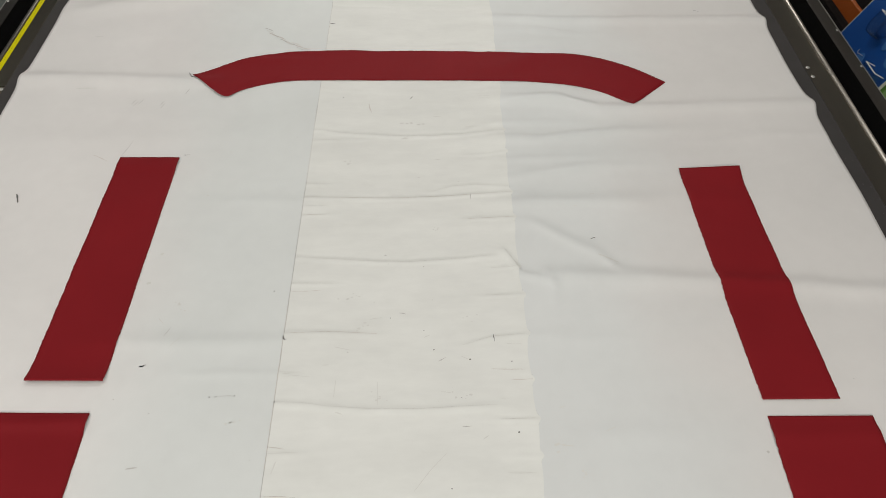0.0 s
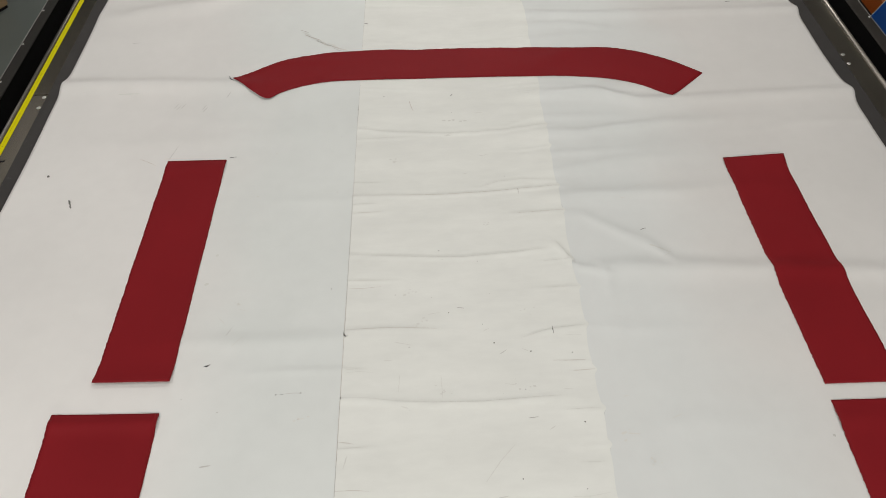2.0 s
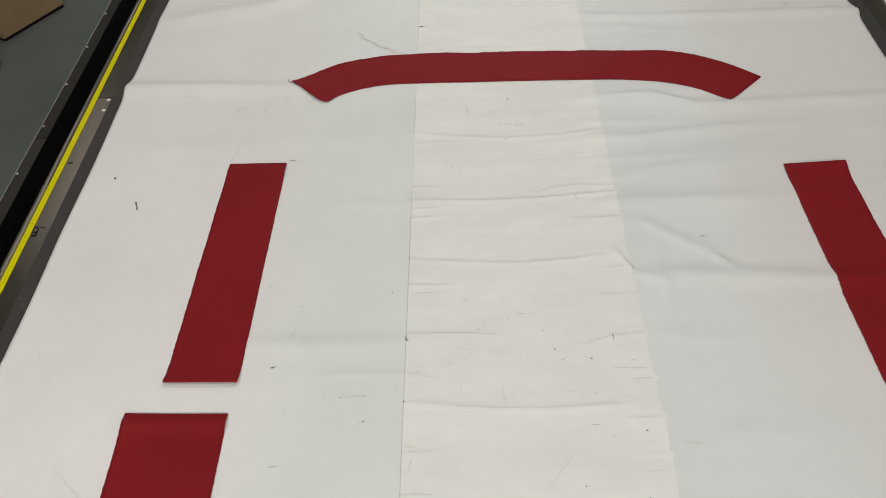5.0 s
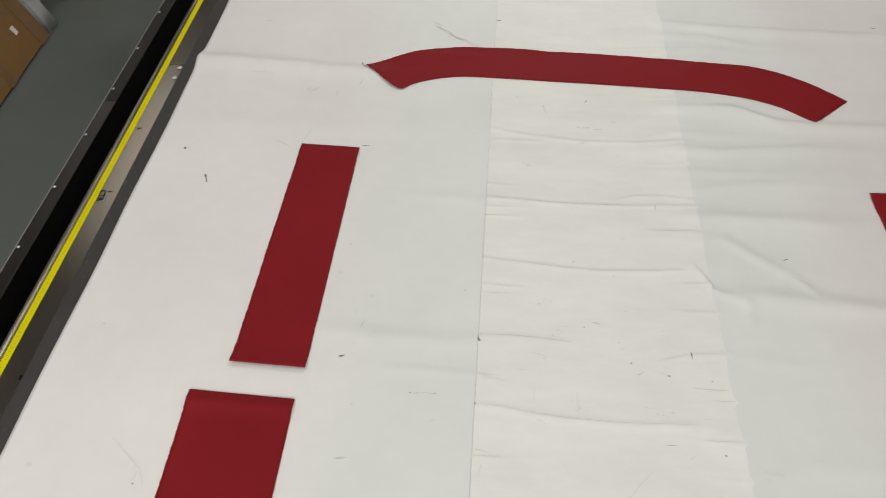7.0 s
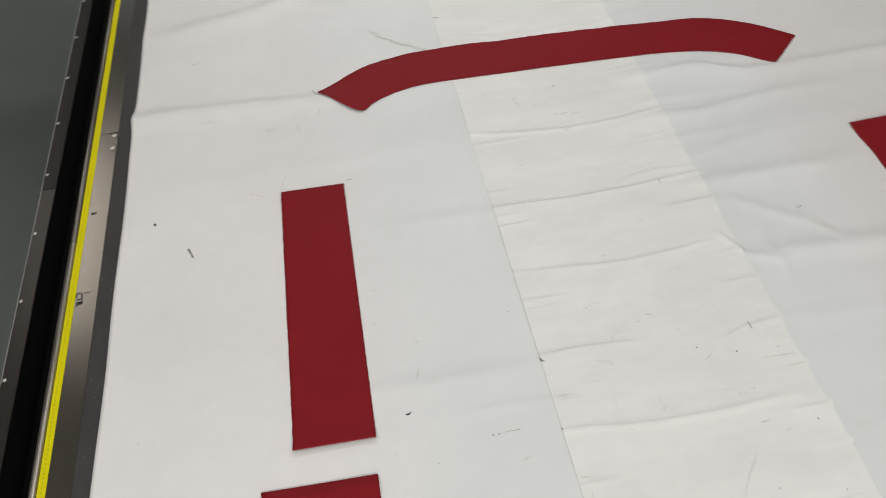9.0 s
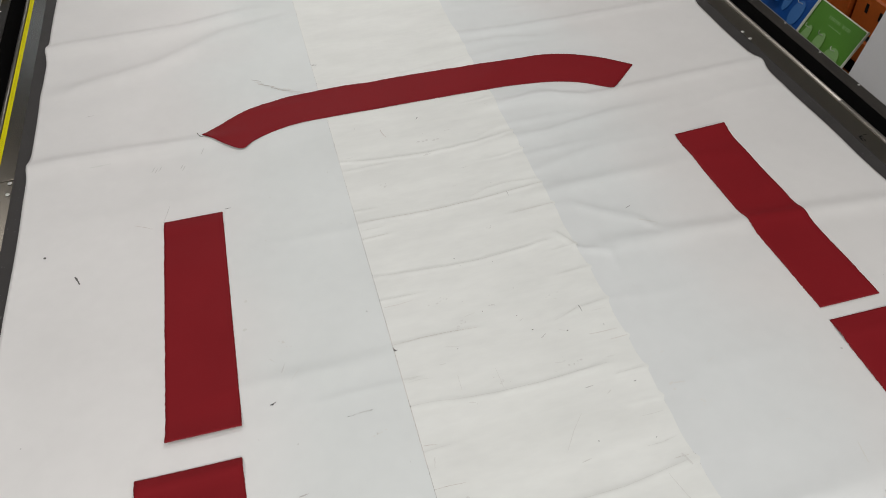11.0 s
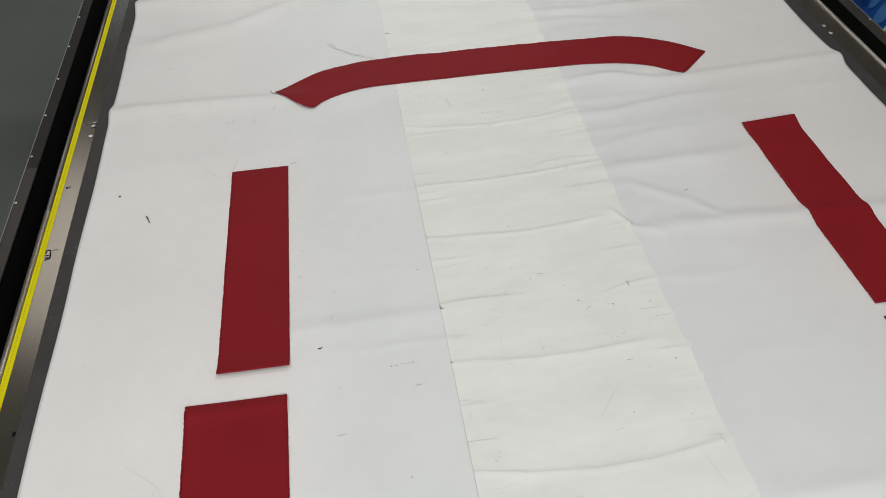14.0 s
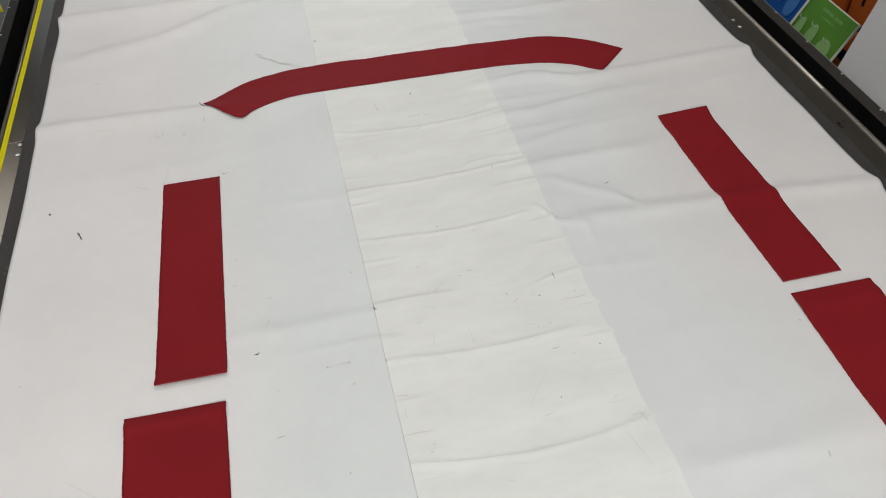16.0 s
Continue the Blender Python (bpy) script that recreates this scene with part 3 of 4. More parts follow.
mark("pencil_mark", [(1.200, 1.345), (1.218, 1.341)], 0.0034, MARK_D)
mark("pencil_mark", [(1.176, 1.10), (1.20, 1.09)], 0.0020, MARK_F)
mark("pencil_mark", [(0.452, -0.449), (0.476, -0.543)], 0.0024, MARK_F)
mark("pencil_mark", [(0.845, -0.490), (0.834, -0.540)], 0.0034, MARK_F)
mark("pencil_mark", [(0.828, -0.598), (0.824, -0.612)], 0.0040, MARK_G)
mark("pencil_mark", [(-0.683, -0.290), (-0.640, -0.325), (-0.610, -0.350), (-0.594, -0.382)], 0.0034, MARK_F)
mark("pencil_mark", [(-0.612, -0.352), (-0.620, -0.380)], 0.0026, MARK_F)
mark("pencil_mark", [(-0.253, 0.010), (-0.243, 0.036)], 0.0016, MARK_G)
mark("pencil_mark", [(-0.236, -0.020), (-0.214, 0.010)], 0.0016, MARK_F)
mark("pencil_mark", [(-0.275, 0.060), (-0.262, 0.045)], 0.0022, MARK_F)
mark("pencil_mark", [(0.02, -0.285), (0.014, -0.310)], 0.0026, MARK_F)
mark("pencil_mark", [(0.205, -0.11), (0.207, -0.165)], 0.0018, MARK_F)
mark("pencil_mark", [(0.120, -0.105), (0.118, -0.145)], 0.0020, MARK_F)
mark("pencil_mark", [(0.24, 0.862 - 0.19), (0.262, 0.675)], 0.0030, MARK_F)
for x, y in ((0.242, 0.741), (0.256, 0.739), (0.268, 0.741), (0.288, 0.735), (0.300, 0.737)):
    speck(x, y, 0.0055, MARK_F, 1.5, 0.1)
mark("scuff", [(0.562, -0.257), (0.586, -0.260)], 0.004, MARK_F)
mark("scuff", [(-0.70, 0.905), (-0.64, 0.905)], 0.005, MARK_F)
mark("scuff", [(0.497, -0.415), (0.507, -0.445)], 0.006, MARK_F)
mark("scuff", [(0.71, 0.24), (0.755, 0.215)], 0.006, MARK_F)
for x, y, r, m, lg in (
    (-0.797, 0.553, 0.0066, MARK_D, 1.1), (-0.035, 0.134, 0.0026, MARK_D, 1), (0.211, 0.242, 0.0030, MARK_G, 1.3), (0.321, -0.031, 0.0028, MARK_D, 1),
    (0.396, -0.056, 0.0026, MARK_D, 1.2), (0.484, -0.228, 0.0032, MARK_D, 1), (0.350, -0.344, 0.0022, MARK_D, 1), (0.227, 0.055, 0.0022, MARK_D, 1),
    (-0.798, -0.027, 0.0024, MARK_G, 1), (-0.818, -0.358, 0.0085, MARK_F, 1.4), (-0.614, -0.379, 0.0028, MARK_D, 1), (-0.319, -0.145, 0.0022, MARK_G, 1),
    (-0.242, -0.178, 0.0024, MARK_G, 1), (-0.119, -0.413, 0.0024, MARK_D, 1), 
    (0.958, -0.277, 0.0050, MARK_G, 1), (1.186, -0.113, 0.0020, MARK_G, 1), (0.072, 0.862, 0.0024, MARK_D, 1), (0.30, 0.205, 0.0020, MARK_G, 1),
    (0.466, -0.368, 0.0018, MARK_D, 1), (0.375, -0.149, 0.0022, MARK_G, 1), (0.207, -0.149, 0.0024, MARK_G, 1), (0.14, -0.035, 0.0020, MARK_G, 1),
    (0.483, -0.062, 0.0018, MARK_D, 1), (0.60, 0.03, 0.0024, MARK_F, 1), (-0.21, 0.62, 0.003, MARK_F, 1.2), (-0.24, 0.45, 0.003, MARK_F, 1.4), (-0.08, -0.20, 0.0035, MARK_G, 0.6),
    (-0.31, 0.25, 0.006, MARK_F, 1.2), (-0.32, 0.16, 0.006, MARK_F, 1.3), (0.10, -0.44, 0.003, MARK_F, 1),
    (0.30, 0.02, 0.0015, MARK_D, 1), (0.39, 0.50, 0.0022, MARK_G, 1), (0.11, 0.11, 0.003, MARK_F, 1.2), (0.32, 0.105, 0.0018, MARK_G, 1), (0.19, 0.10, 0.0018, MARK_G, 1),
    (-0.04, 0.68, 0.0018, MARK_G, 1),
):
    speck(x, y, r, m, lg, random.uniform(-0.4, 0.4))

for x, y in ((-0.522, 0.842), (-0.514, 0.835), (-0.502, 0.842), (-0.441, 0.834), (-0.436, 0.824), (-0.379, 0.888)):
    mark("pencil_mark", [(x - 0.004, y - 0.010), (x, y), (x + 0.005, y + 0.012)], 0.0017, MARK_G)

# faint smudges and tiny specks all over the strip and the panel beside it
for n in range(48):
    x, y = wild.uniform(0.02, 0.50), wild.uniform(-0.6, 0.95)
    if n % 3 == 0:
        x = wild.uniform(-0.34, -0.02) if n % 2 else wild.uniform(0.55, 0.95)
    if n % 2:
        speck(x, y, wild.uniform(0.0008, 0.0016), MARK_G if n % 4 == 1 else MARK_F)
    else:
        ln, tn = wild.uniform(0.008, 0.035), wild.gauss(0, 0.35)
        mark("scuff", [(x, y), (x + ln * math.cos(tn), y + ln * math.sin(tn))], wild.uniform(0.001, 0.003), MARK_F)


# rubbed grey patches, each a cluster of faint spots
for cx, cy in ((0.207, -0.149), (0.375, -0.149), (-0.08, -0.20), (0.05, -0.40), (0.14, 0.12), (0.17, 0.03), (0.40, 0.06), (0.56, -0.26), (0.60, -0.32), (-0.24, 0.09), (0.34, 0.33), (0.09, 0.57)):
    for n in range(5):
        speck(cx + wild.gauss(0, 0.012), cy + wild.gauss(0, 0.007), wild.uniform(0.0016, 0.0042), MARK_F, wild.uniform(1.0, 1.9), wild.gauss(0, 0.3))

# shading of short fine wrinkles, painted as lines in from the seam and from the far edge of the cream strip
for n in range(16):
    y, ln = wild.uniform(-0.62, 0.88), wild.uniform(0.02, 0.075)
    x = XA + wild.uniform(0.001, 0.02) if n % 2 else edge_band(y) - 0.012 - ln
    mark("crease_shade", [(x, y), (x + 0.5 * ln, y + wild.gauss(0, 0.0012)), (x + ln, y + wild.gauss(0, 0.003))], wild.uniform(0.0010, 0.0016), (MARK_F, MARK_B, MARK_F)[n % 3])


# ---- the red pieces ----
def cut_piece(name, label, rail_a, rail_b, nu, nv, lift, group):
    """A piece of vinyl between two rails, draped on the cover, with a thin backing that shows at its cut edge."""
    ob = thing(name, label, "vinyl piece", group)
    for pname, mat, dz, grow, lab in (("fabric_backing", FELT, 0.0012, 0.0004, "woven backing coloured like the reddish shade at the edge"), ("face", RED, 0.0026, 0.0, "")):
        u, v = np.linspace(0, 1, nu), np.linspace(0, 1, nv)
        a, b = np.array([rail_a(t) for t in u]), np.array([rail_b(t) for t in u])
        rough = 0.00045 * np.random.randn(nu, 1)
        co = a[:, None] * (1 - v[None, :, None]) + b[:, None] * v[None, :, None]
        side_dir = (b - a) / np.linalg.norm(b - a, axis=1)[:, None]
        co[:, 0] += side_dir * (1.2 * rough - grow)
        co[:, -1] += side_dir * (grow + 0.00028 * np.random.randn(nu, 1))
        along = (a[1] - a[0]) / np.linalg.norm(a[1] - a[0])
        co[0] -= along * grow
        co[-1] += (a[-1] - a[-2]) / np.linalg.norm(a[-1] - a[-2]) * grow
        z = height(co[..., 0], co[..., 1]) + dz + lift(co[..., 0], co[..., 1])
        bm = bmesh.new()
        vs = [[bm.verts.new((*co[i, j], z[i, j])) for j in range(nv)] for i in range(nu)]
        lo = [[bm.verts.new((*co[i, j], z[i, j] - 0.0011)) if i in (0, nu - 1) or j in (0, nv - 1) else None for j in range(nv)] for i in range(nu)]
        for i in range(nu - 1):
            for j in range(nv - 1):
                bm.faces.new((vs[i][j], vs[i + 1][j], vs[i + 1][j + 1], vs[i][j + 1]))
            for j in (0, nv - 1):
                bm.faces.new((vs[i][j], vs[i + 1][j], lo[i + 1][j], lo[i][j]))
        for j in range(nv - 1):
            for i in (0, nu - 1):
                bm.faces.new((vs[i][j], vs[i][j + 1], lo[i][j + 1], lo[i][j]))
        part(pname, bm, mat, ob, lab, smooth=True)
    return ob


GROUP = "red pieces laid out on the table"


def quad(tl, tr, bl, br, bow=0.0):
    def rail(a, b, s):
        return lambda t: np.array((a[0] + (b[0] - a[0]) * t + s * bow * math.sin(math.pi * t), a[1] + (b[1] - a[1]) * t))
    return rail(tl, bl, -1), rail(tr, br, 1)


ra, rb = quad((-0.495, 0.597), (-0.341, 0.596), (-0.506, -0.103), (-0.349, -0.105), 0.0)
cut_piece("vinyl_strip", "long dark red vinyl strip lying flat, frayed at one edge", ra, rb, 150, 26,
          lambda x, y: 0.007 * np.clip((-0.04 - y) / 0.06, 0, 1) ** 2 + 0.003 * np.exp(-(((y - 0.565) / 0.03) ** 2)) + 0.0010 * np.sin(17 * y + 5 * x) ** 2, GROUP)
ra, rb = quad((0.970, 0.541), (1.127, 0.541), (0.982, -0.161), (1.139, -0.161))
cut_piece("vinyl_strip", "long dark red vinyl strip draped over a fold in the cover", ra, rb, 150, 26,
          lambda x, y: (0.005 + 0.009 * np.clip((x - 0.97) / 0.16, 0, 1)) * np.clip((y - 0.47) / 0.072, 0, 1) ** 2 + 0.0012 * np.sin(21 * y + 5 * x) ** 2, GROUP)
ra, rb = quad((-0.568, -0.173), (-0.356, -0.178), (-0.556, -0.86), (-0.353, -0.86))
cut_piece("vinyl_sheet", "wider dark red vinyl sheet, its end edge slightly curled", ra, rb, 150, 26,
          lambda x, y: 0.0058 * np.exp(-(((y + 0.199) / 0.017) ** 2)) + 0.0015 * np.sin(14 * y + 8 * x) ** 2, GROUP)
ra, rb = quad((0.980, -0.200), (1.189, -0.202), (0.966, -0.86), (1.190, -0.86))
cut_piece("vinyl_sheet", "wider dark red vinyl sheet lying flat", ra, rb, 150, 26,
          lambda x, y: 0.004 * np.exp(-(((y + 0.245) / 0.026) ** 2)) + 0.0012 * np.sin(12 * y + 6 * x) ** 2, GROUP)

XC = 0.322


def bow_top(t):
    x = XC - 0.697 + 1.394 * t
    d, k = abs(x - XC), 0.138 if x < XC else 0.160
    return np.array((x, 1.101 - 0.006 * max(0.0, (x - XC) / 0.7) - k * max(0.0, (d - 0.3) / 0.397) ** 2.6 - (0.010 * math.exp(-(((d - 0.33) / 0.12) ** 2)) if x > XC else 0.0) + 0.0015 * math.sin(26 * x) + 0.0005 * math.sin(61 * x + 1)))


def bow_bottom(t):
    x = -0.286 + (0.902 + 0.286) * t
    d = x - XC
    drop = 0.100 * max(0.0, (-d - 0.3) / 0.305) ** 3 - 0.032 * max(0.0, (-0.247 - x) / 0.04) ** 2 + 0.009 * math.exp(-(((x + 0.258) / 0.020) ** 2)) if d < 0 else 0.118 * max(0.0, (d - 0.1) / 0.48) ** 4
    return np.array((x, 0.948 - 0.006 * max(0.0, d / 0.5) - drop))


cut_piece("vinyl_arc", "long curved dark red vinyl band with one curled pointed end", bow_top, bow_bottom, 190, 24,
          lambda x, y: 0.0011 * np.sin(19 * x) ** 2 + 0.006 * np.clip((-0.19 - x) / 0.11, 0, 1) ** 2 * np.clip((1.0 - y) / 0.12, 0, 1) ** 1.2 + 0.0015 * np.clip((-0.33 - x) / 0.04, 0, 1), GROUP)
part("loose_thread", tube([(-0.374, 0.957, 0.9062), (-0.381, 0.962, 0.9070), (-0.386, 0.969, 0.9080), (-0.388, 0.977, 0.9080)], 0.0009, 6), INK, bpy.data.objects["vinyl_arc"], "dark loose thread end")

# ---- beside the table: the yellow bracket ----
bracket = thing("yellow_bracket", "yellow painted steel bracket with two bolts on the table flange", "bracket")
part("plate", prism([(-1.100, 1.812), (-1.135, 1.806), (-1.195, 1.866), (-1.30, 1.93), (-1.34, 2.10), (-1.30, 2.32), (-1.07, 2.32), (-1.07, 2.17), (-1.155, 2.12), (-1.178, 2.02), (-1.135, 1.90)], 0.886, 0.896, bevel=0.0015), YPAINT, bracket)
for bx, by in ((-1.186, 1.951), (-1.154, 1.873)):
    part("washer", dome(bx, by, 0.8955, 0.016, 0.003, 18), INK, bracket, "black washer")
    part("bolt", dome(bx, by, 0.8975, 0.008, 0.006, 6), BRIGHT, bracket, "steel bolt head")

# ---- floor to the left ----
carton = thing("carton", "large brown cardboard carton taped crosswise, standing on the floor", "box")
carton.matrix_world = pose(-2.215, 1.78, 0.0, 0, 0, 2)
TILT = math.tan(math.radians(26))


def slab(y0, y1, x_front, depth, h, bevel, wavy=0.0):
    """A flat carton that leans back from its foot, its ends upright."""
    bm = box(-depth, 0.0, y0, y1, 0.0, h, bevel, segments=2)
    if wavy:
        bmesh.ops.subdivide_edges(bm, edges=bm.edges, cuts=9, use_grid_fill=True)
    for v in bm.verts:
        v.co.x += x_front - TILT * v.co.z
        if wavy:
            v.co += wavy * noise.noise_vector(v.co * 9)
            v.co.z = max(v.co.z, 0.0)
    return bm


bm = slab(-0.615, 0.585, 0.0, 0.16, 1.05, 0.006)
for v in bm.verts:
    v.co.z += 0.012
part("body", bm, CARD, carton)
# black inset paints the shadow gap along the carton's foot
part("shadow_gap", box(-0.15, -0.014, -0.60, 0.57, 0.0, 0.016), DARK, carton, "black inset painted as the shadow line under the box")


def on_face(name, y, s, w, h, turn, mat, label="", proud=0.0012):
    """A flat strip stuck on the leaning face: y along it, s up it."""
    ob = part(name, box(-0.0006, 0.0006, -w / 2, w / 2, -h / 2, h / 2), mat, carton, label)
    ob.matrix_basis = pose(0, 0, 0.012, 0, -26, 0) @ pose(proud, y, s, turn, 0, 0)


on_face("parcel_tape", 0.13, 0.50, 0.06, 1.0, 3, PTAPE)
on_face("parcel_tape", -0.05, 0.27, 1.05, 0.055, -4, PTAPE, proud=0.0018)
on_face("parcel_tape", -0.10, 0.33, 0.06, 0.75, 48, PTAPE, proud=0.0024)
on_face("parcel_tape", 0.53, 0.50, 0.09, 1.0, 0, PTAPE)
on_face("label", 0.405, 0.145, 0.028, 0.042, 4, PAPER, "small white paper label")

wrap = thing("wrapped_bundle", "flat bundle in crinkled clear plastic wrap standing on the floor", "bundle", at=pose(-2.215, 1.78, 0.0, 0, 0, 2))
part("wrap", slab(0.592, 0.715, 0.004, 0.16, 1.05, 0.012, 0.010), FILM, wrap, smooth=True)

sack = thing("printed_sack", "white plastic sack with dark printing, lying on the floor", "sack")
bm = prism([(-2.50, 1.150), (-2.20, 1.138), (-2.130, 1.115), (-2.070, 1.042), (-2.055, 0.985), (-2.09, 0.93), (-2.25, 0.905), (-2.50, 0.91)], 0.0, 0.13, bevel=0.03)
for v in bm.verts:
    if v.co.z < 0.01:
        v.co.x, v.co.y = -2.28 + (v.co.x + 2.28) * 0.93, 1.03 + (v.co.y - 1.03) * 0.93
part("sack_body", bm, BAG, sack, smooth=True)
part("printed_band", prism([(-2.30, 1.112), (-2.205, 1.104), (-2.152, 1.088), (-2.105, 1.030), (-2.130, 1.012), (-2.172, 1.058), (-2.215, 1.072), (-2.30, 1.080)], 0.1302, 0.1310), PAPER, sack, "white printed band")
for row in range(2):
    for i in range(7):
        if (i + row) % 5 == 4:
            continue
        bar = part("printed_bar", box(-0.0035, 0.0035, -0.0055, 0.0055, 0.0, 0.0008), INK, sack, "dark bar of print")
        bar.matrix_basis = pose(-2.180 + i * 0.0095 - row * 0.010, 1.088 - i * 0.0095 - row * 0.015, 0.1312, 0, 0, -46)

small_box = thing("small_carton", "small pale cardboard box standing on the floor", "box", at=pose(-2.315, 2.70, 0.0, 0, 0, 60))
part("body", box(0.0, 0.42, 0.0, 0.32, 0.012, 0.30, 0.008, segments=2), CARD2, small_box)
# same painted shadow gap below the small box
part("shadow_gap", box(0.006, 0.41, 0.006, 0.31, 0.0, 0.014), DARK, small_box, "black inset painted as the shadow line under the box")
part("parcel_tape", box(0.0, 0.42, 0.135, 0.185, 0.2995, 0.3008), PTAPE, small_box)

bin_ob = tagged(link_mesh("black_tub", box(-2.1, -1.69, -0.35, 0.133, 0.0, 0.10, 0.02, segments=3), BLACK), "low black plastic tub on the floor", "tub")


def curl(name, pts, label):
    return tagged(link_mesh(name, tube(pts, 0.0016, 6), INK, True), label, "thread")


curl("thread_scrap", [(-1.81, 0.215, 0.002), (-1.80, 0.25, 0.002), (-1.771, 0.272, 0.002), (-1.73, 0.262, 0.002), (-1.704, 0.235, 0.002)], "curled dark thread lying on the floor")
curl("thread_scrap", [(-1.893, 0.80, 0.002), (-1.893, 0.765, 0.002), (-1.874, 0.72, 0.002)], "short dark thread lying on the floor")

# ---- beside the table on the far side: sample boards and rack ----
LEAN = 27


def board(name, label, y0, y1, z_top, x_top, mat, drop):
    """A foam board leaning back, its printed face towards the table. Local x points out of the face, z up along it."""
    ob = thing(name, label, "sample board", "sample boards by the table", at=pose(x_top, (y0 + y1) / 2, z_top, 0, -LEAN, 180))
    w = (y1 - y0) / 2
    part("core", box(-0.012, -0.001, -w, w, -drop, 0.0), CORE, ob, "pale foam core edge")
    part("face", box(-0.001, 0.0, -w + 0.004, w - 0.004, -drop, -0.004), mat, ob)
    return ob, w


def shape_on(ob, name, cy, cz, ry, rz, mat, label, x=0.0012, sides=22, power=1.0, thick=0.002):
    bm = bmesh.new()
    ring = []
    for dx in (0.0, thick):
        ring.append([bm.verts.new((x + dx, cy + ry * math.copysign(abs(math.cos(a)) ** power, math.cos(a)), cz + rz * math.copysign(abs(math.sin(a)) ** power, math.sin(a)))) for a in (2 * math.pi * i / sides for i in range(sides))])
    bm.faces.new(ring[0][::-1])
    bm.faces.new(ring[1])
    for i in range(sides):
        bm.faces.new((ring[0][i], ring[0][(i + 1) % sides], ring[1][(i + 1) % sides], ring[1][i]))
    return part(name, bm, mat, ob, label)


def hook(ob, cy, cz):
    part("hook", tube([(0.0, cy, cz), (0.03, cy, cz), (0.036, cy, cz + 0.006), (0.036, cy, cz + 0.014)], 0.0014, 6), BRIGHT, ob, "thin steel wire hook")


green, gw = board("green_board", "green printed sample board with hanging clear pieces, leaning in a rack", 1.108, 1.404, 0.735, 2.10, GREEN, 0.815)
blue, bw = board("blue_board", "blue printed sample board with hanging clear pieces, leaning in a rack", 1.395, 1.78, 0.80, 2.115, BLUE, 0.888)
for cy, cz, ry, rz in ((0.078, -0.172, 0.040, 0.058), (-0.020, -0.158, 0.026, 0.062), (-0.100, -0.165, 0.022, 0.062)):
    shape_on(green, "hanging_piece", cy, cz, ry, rz, PALEG, "frosted hanging plastic piece", 0.003, power=0.85)
    hook(green, cy, cz + rz - 0.01)
for i in range(13):
    if i == 7:
        continue
    a = -0.055 + i * 0.0105
    part("print_bar", box(0.0004, 0.0010, a + 0.002, a + 0.0055 + 0.0015 * (i % 3), -0.044, -0.031), PALEG, green, "pale bar of print")
for i in range(6):
    part("print_bar", box(0.0004, 0.0010, -0.03 + i * 0.013, -0.021 + i * 0.013, -0.066, -0.062), PALEG, green, "pale bar of print")
for cy, cz, ry, rz in ((0.135, -0.165, 0.032, 0.052), (0.058, -0.135, 0.020, 0.055), (0.005, -0.30, 0.024, 0.055)):
    shape_on(blue, "hanging_piece", cy, cz, ry, rz, PALEB, "frosted hanging plastic piece", 0.003, power=0.9)
    hook(blue, cy, cz + rz - 0.01)


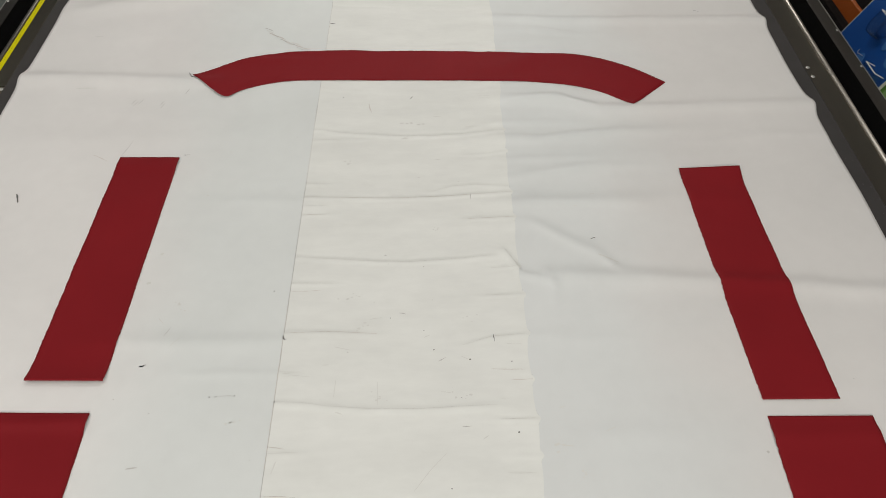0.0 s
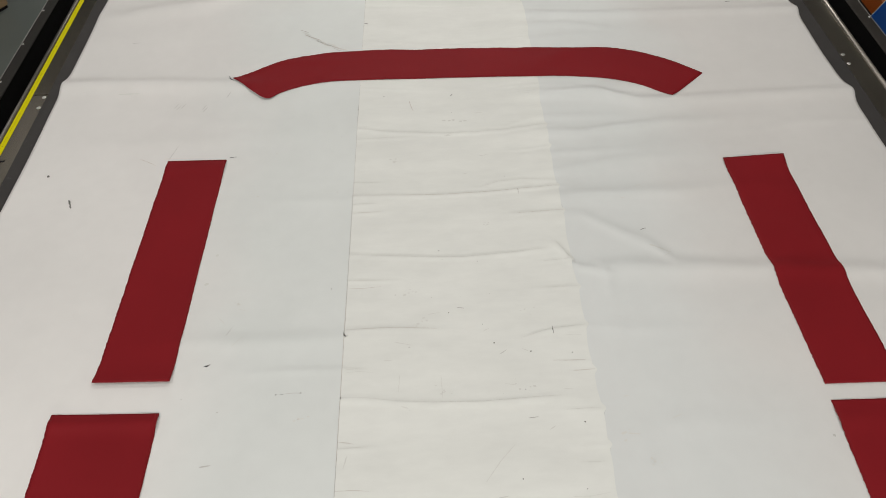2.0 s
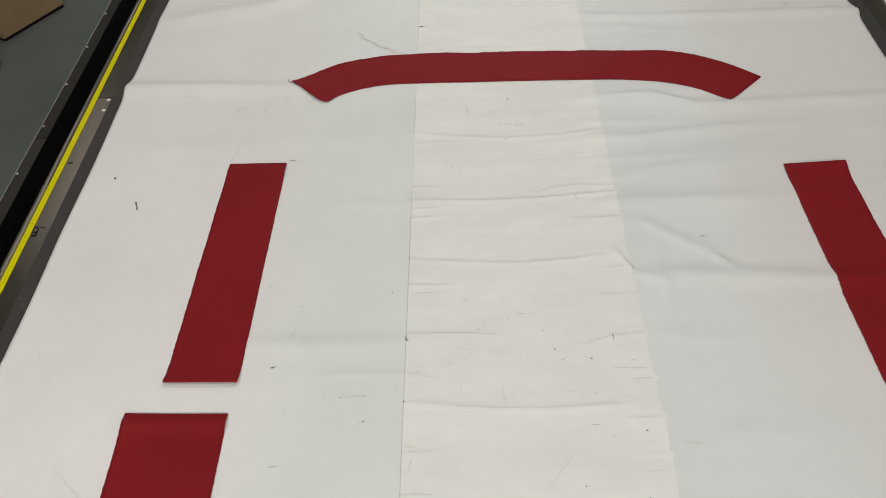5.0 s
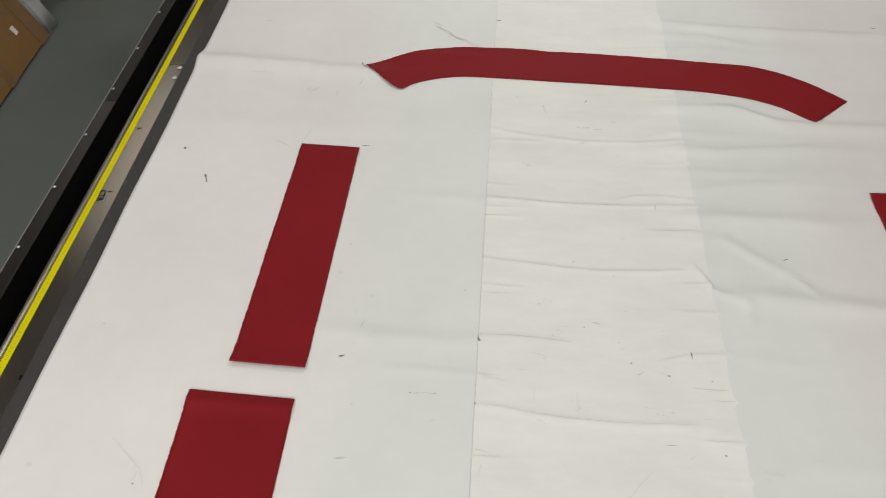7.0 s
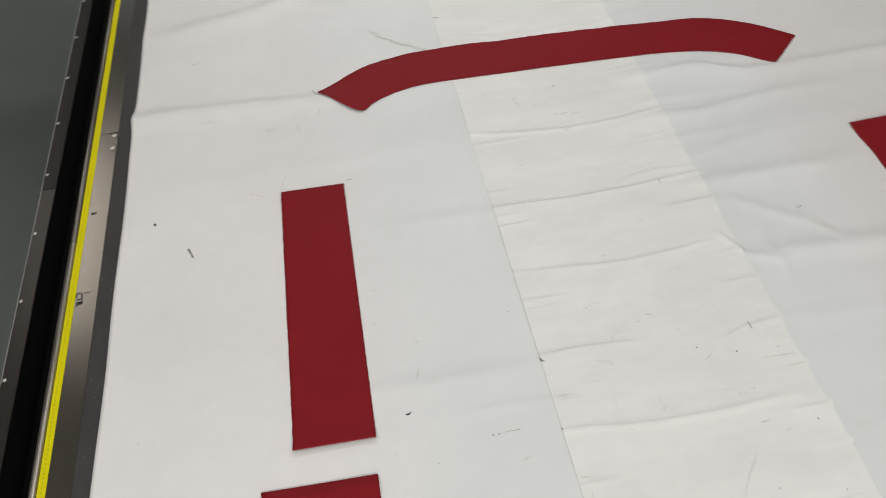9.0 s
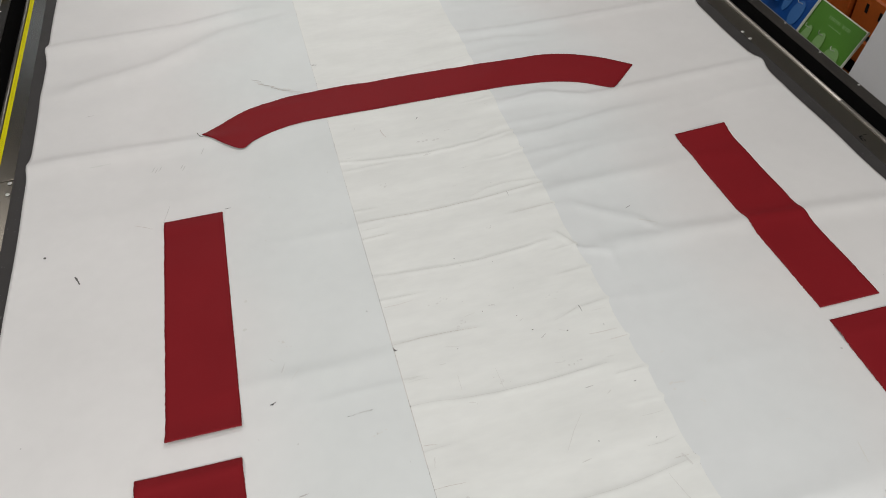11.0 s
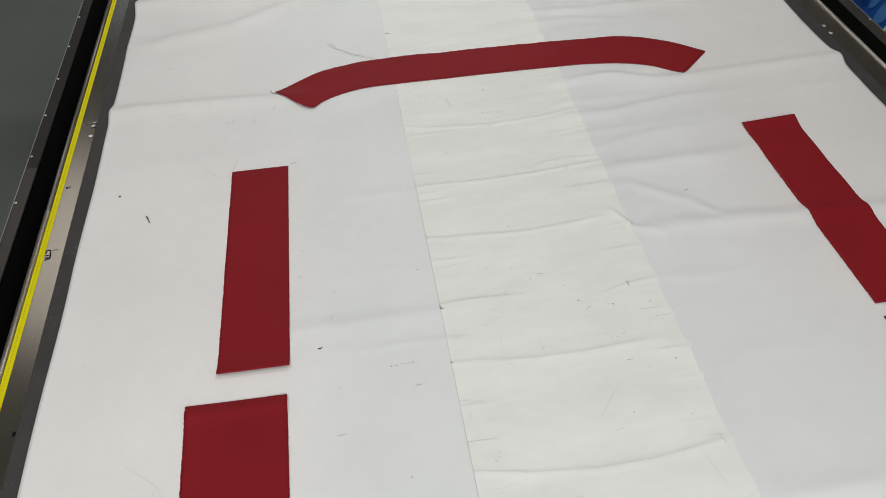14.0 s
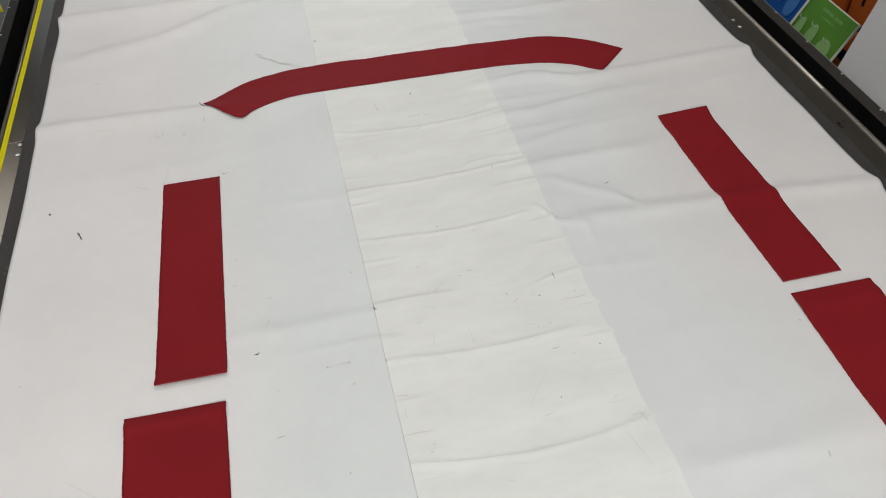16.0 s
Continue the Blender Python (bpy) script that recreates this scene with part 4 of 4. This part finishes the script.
def holder(ob, cy, cz, w, h):
    """An open clear acrylic cup with a rounded bottom, hung on a white ring."""
    bm = bmesh.new()
    prof = [(-w, h), (-w, 0.02), (-w * 0.6, 0.0), (w * 0.6, 0.0), (w, 0.02), (w, h)]
    for i in range(5):
        (a, b), (c, d) = prof[i], prof[i + 1]
        vs = [bm.verts.new(p) for p in ((0.004, cy + a, cz + b), (0.05, cy + a, cz + b), (0.05, cy + c, cz + d), (0.004, cy + c, cz + d))]
        bm.faces.new(vs)
    vs = [bm.verts.new((0.05, cy + a, cz + b)) for a, b in prof]
    bm.faces.new(vs)
    bmesh.ops.remove_doubles(bm, verts=bm.verts, dist=0.0005)
    ob2 = part("clear_cup", bm, ACRYLIC, ob, "clear acrylic cup")
    ob2.modifiers.new("thick", "SOLIDIFY").thickness = 0.002
    part("cup_rim", tube([(0.006, cy - w, cz + h), (0.05, cy - w, cz + h), (0.05, cy + w, cz + h), (0.006, cy + w, cz + h)], 0.0022, 6), PAPER, ob, "white rim")


holder(blue, -0.017, -0.18, 0.034, 0.085)
holder(blue, 0.137, -0.31, 0.040, 0.07)

grey = thing("grey_panel", "large light grey board leaning beside the sample boards", "board", at=pose(2.11, 0.60, 1.02, 0, -13, 180))
part("sheet", box(-0.02, 0.0, -0.445, 0.445, -1.045, 0.0, 0.003), PANEL, grey)

rack = thing("storage_rack", "orange painted storage rack with dark shelves", "rack")
for z, end, x in ((0.17, 3.3, 2.44), (0.40, 1.95, 2.36)):
    part("beam", box(x, x + 0.02, 0.9, end, z, z + 0.10, 0.004), ORANGE, rack, "orange steel beam")
    part("shelf", box(x + 0.02, 3.2, 0.9, end, z + 0.03, z + 0.06), DARK, rack, "dark shelf")
part("upright", box(2.37, 2.42, 1.95, 1.99, 0.0, 0.50), DARK, rack, "dark inner post")
for y in (0.87, 3.33):
    part("upright", box(2.36, 2.44, y - 0.04, y + 0.04, 0.0, 1.1, 0.006), ORANGE, rack, "orange steel post")
part("backing", box(3.2, 3.22, 0.83, 3.37, 0.0, 1.1), DARK, rack, "dark back sheet")
# added sheet that blackens the floor between table and rack
part("floor_black_sheet", box(1.66, 2.46, 0.9, 3.3, 0.0, 0.006), DARK, rack, "black sheet added on the floor to darken the gap")
part("plinth", box(2.40, 2.46, 0.9, 3.3, 0.006, 0.17), DARK, rack)


def crate(y, x, z):
    ob = thing("orange_crate", "orange plastic storage crate with dark slots on a rack shelf", "crate", "crates on the rack", at=pose(x, y, z))
    part("body", box(0.0, 0.32, -0.13, 0.13, 0.0, 0.17, 0.008), ORANGE, ob)
    for s in (-0.07, -0.04, 0.05):
        part("slot", box(-0.002, 0.004, s - 0.008, s + 0.008, 0.09, 0.13), DARK, ob, "dark slot")
    return ob


for y, x, z in ((1.20, 2.44, 0.46), (1.47, 2.46, 0.46), (1.74, 2.44, 0.46), (1.33, 2.48, 0.632), (1.60, 2.50, 0.632)):
    crate(y, x, z)
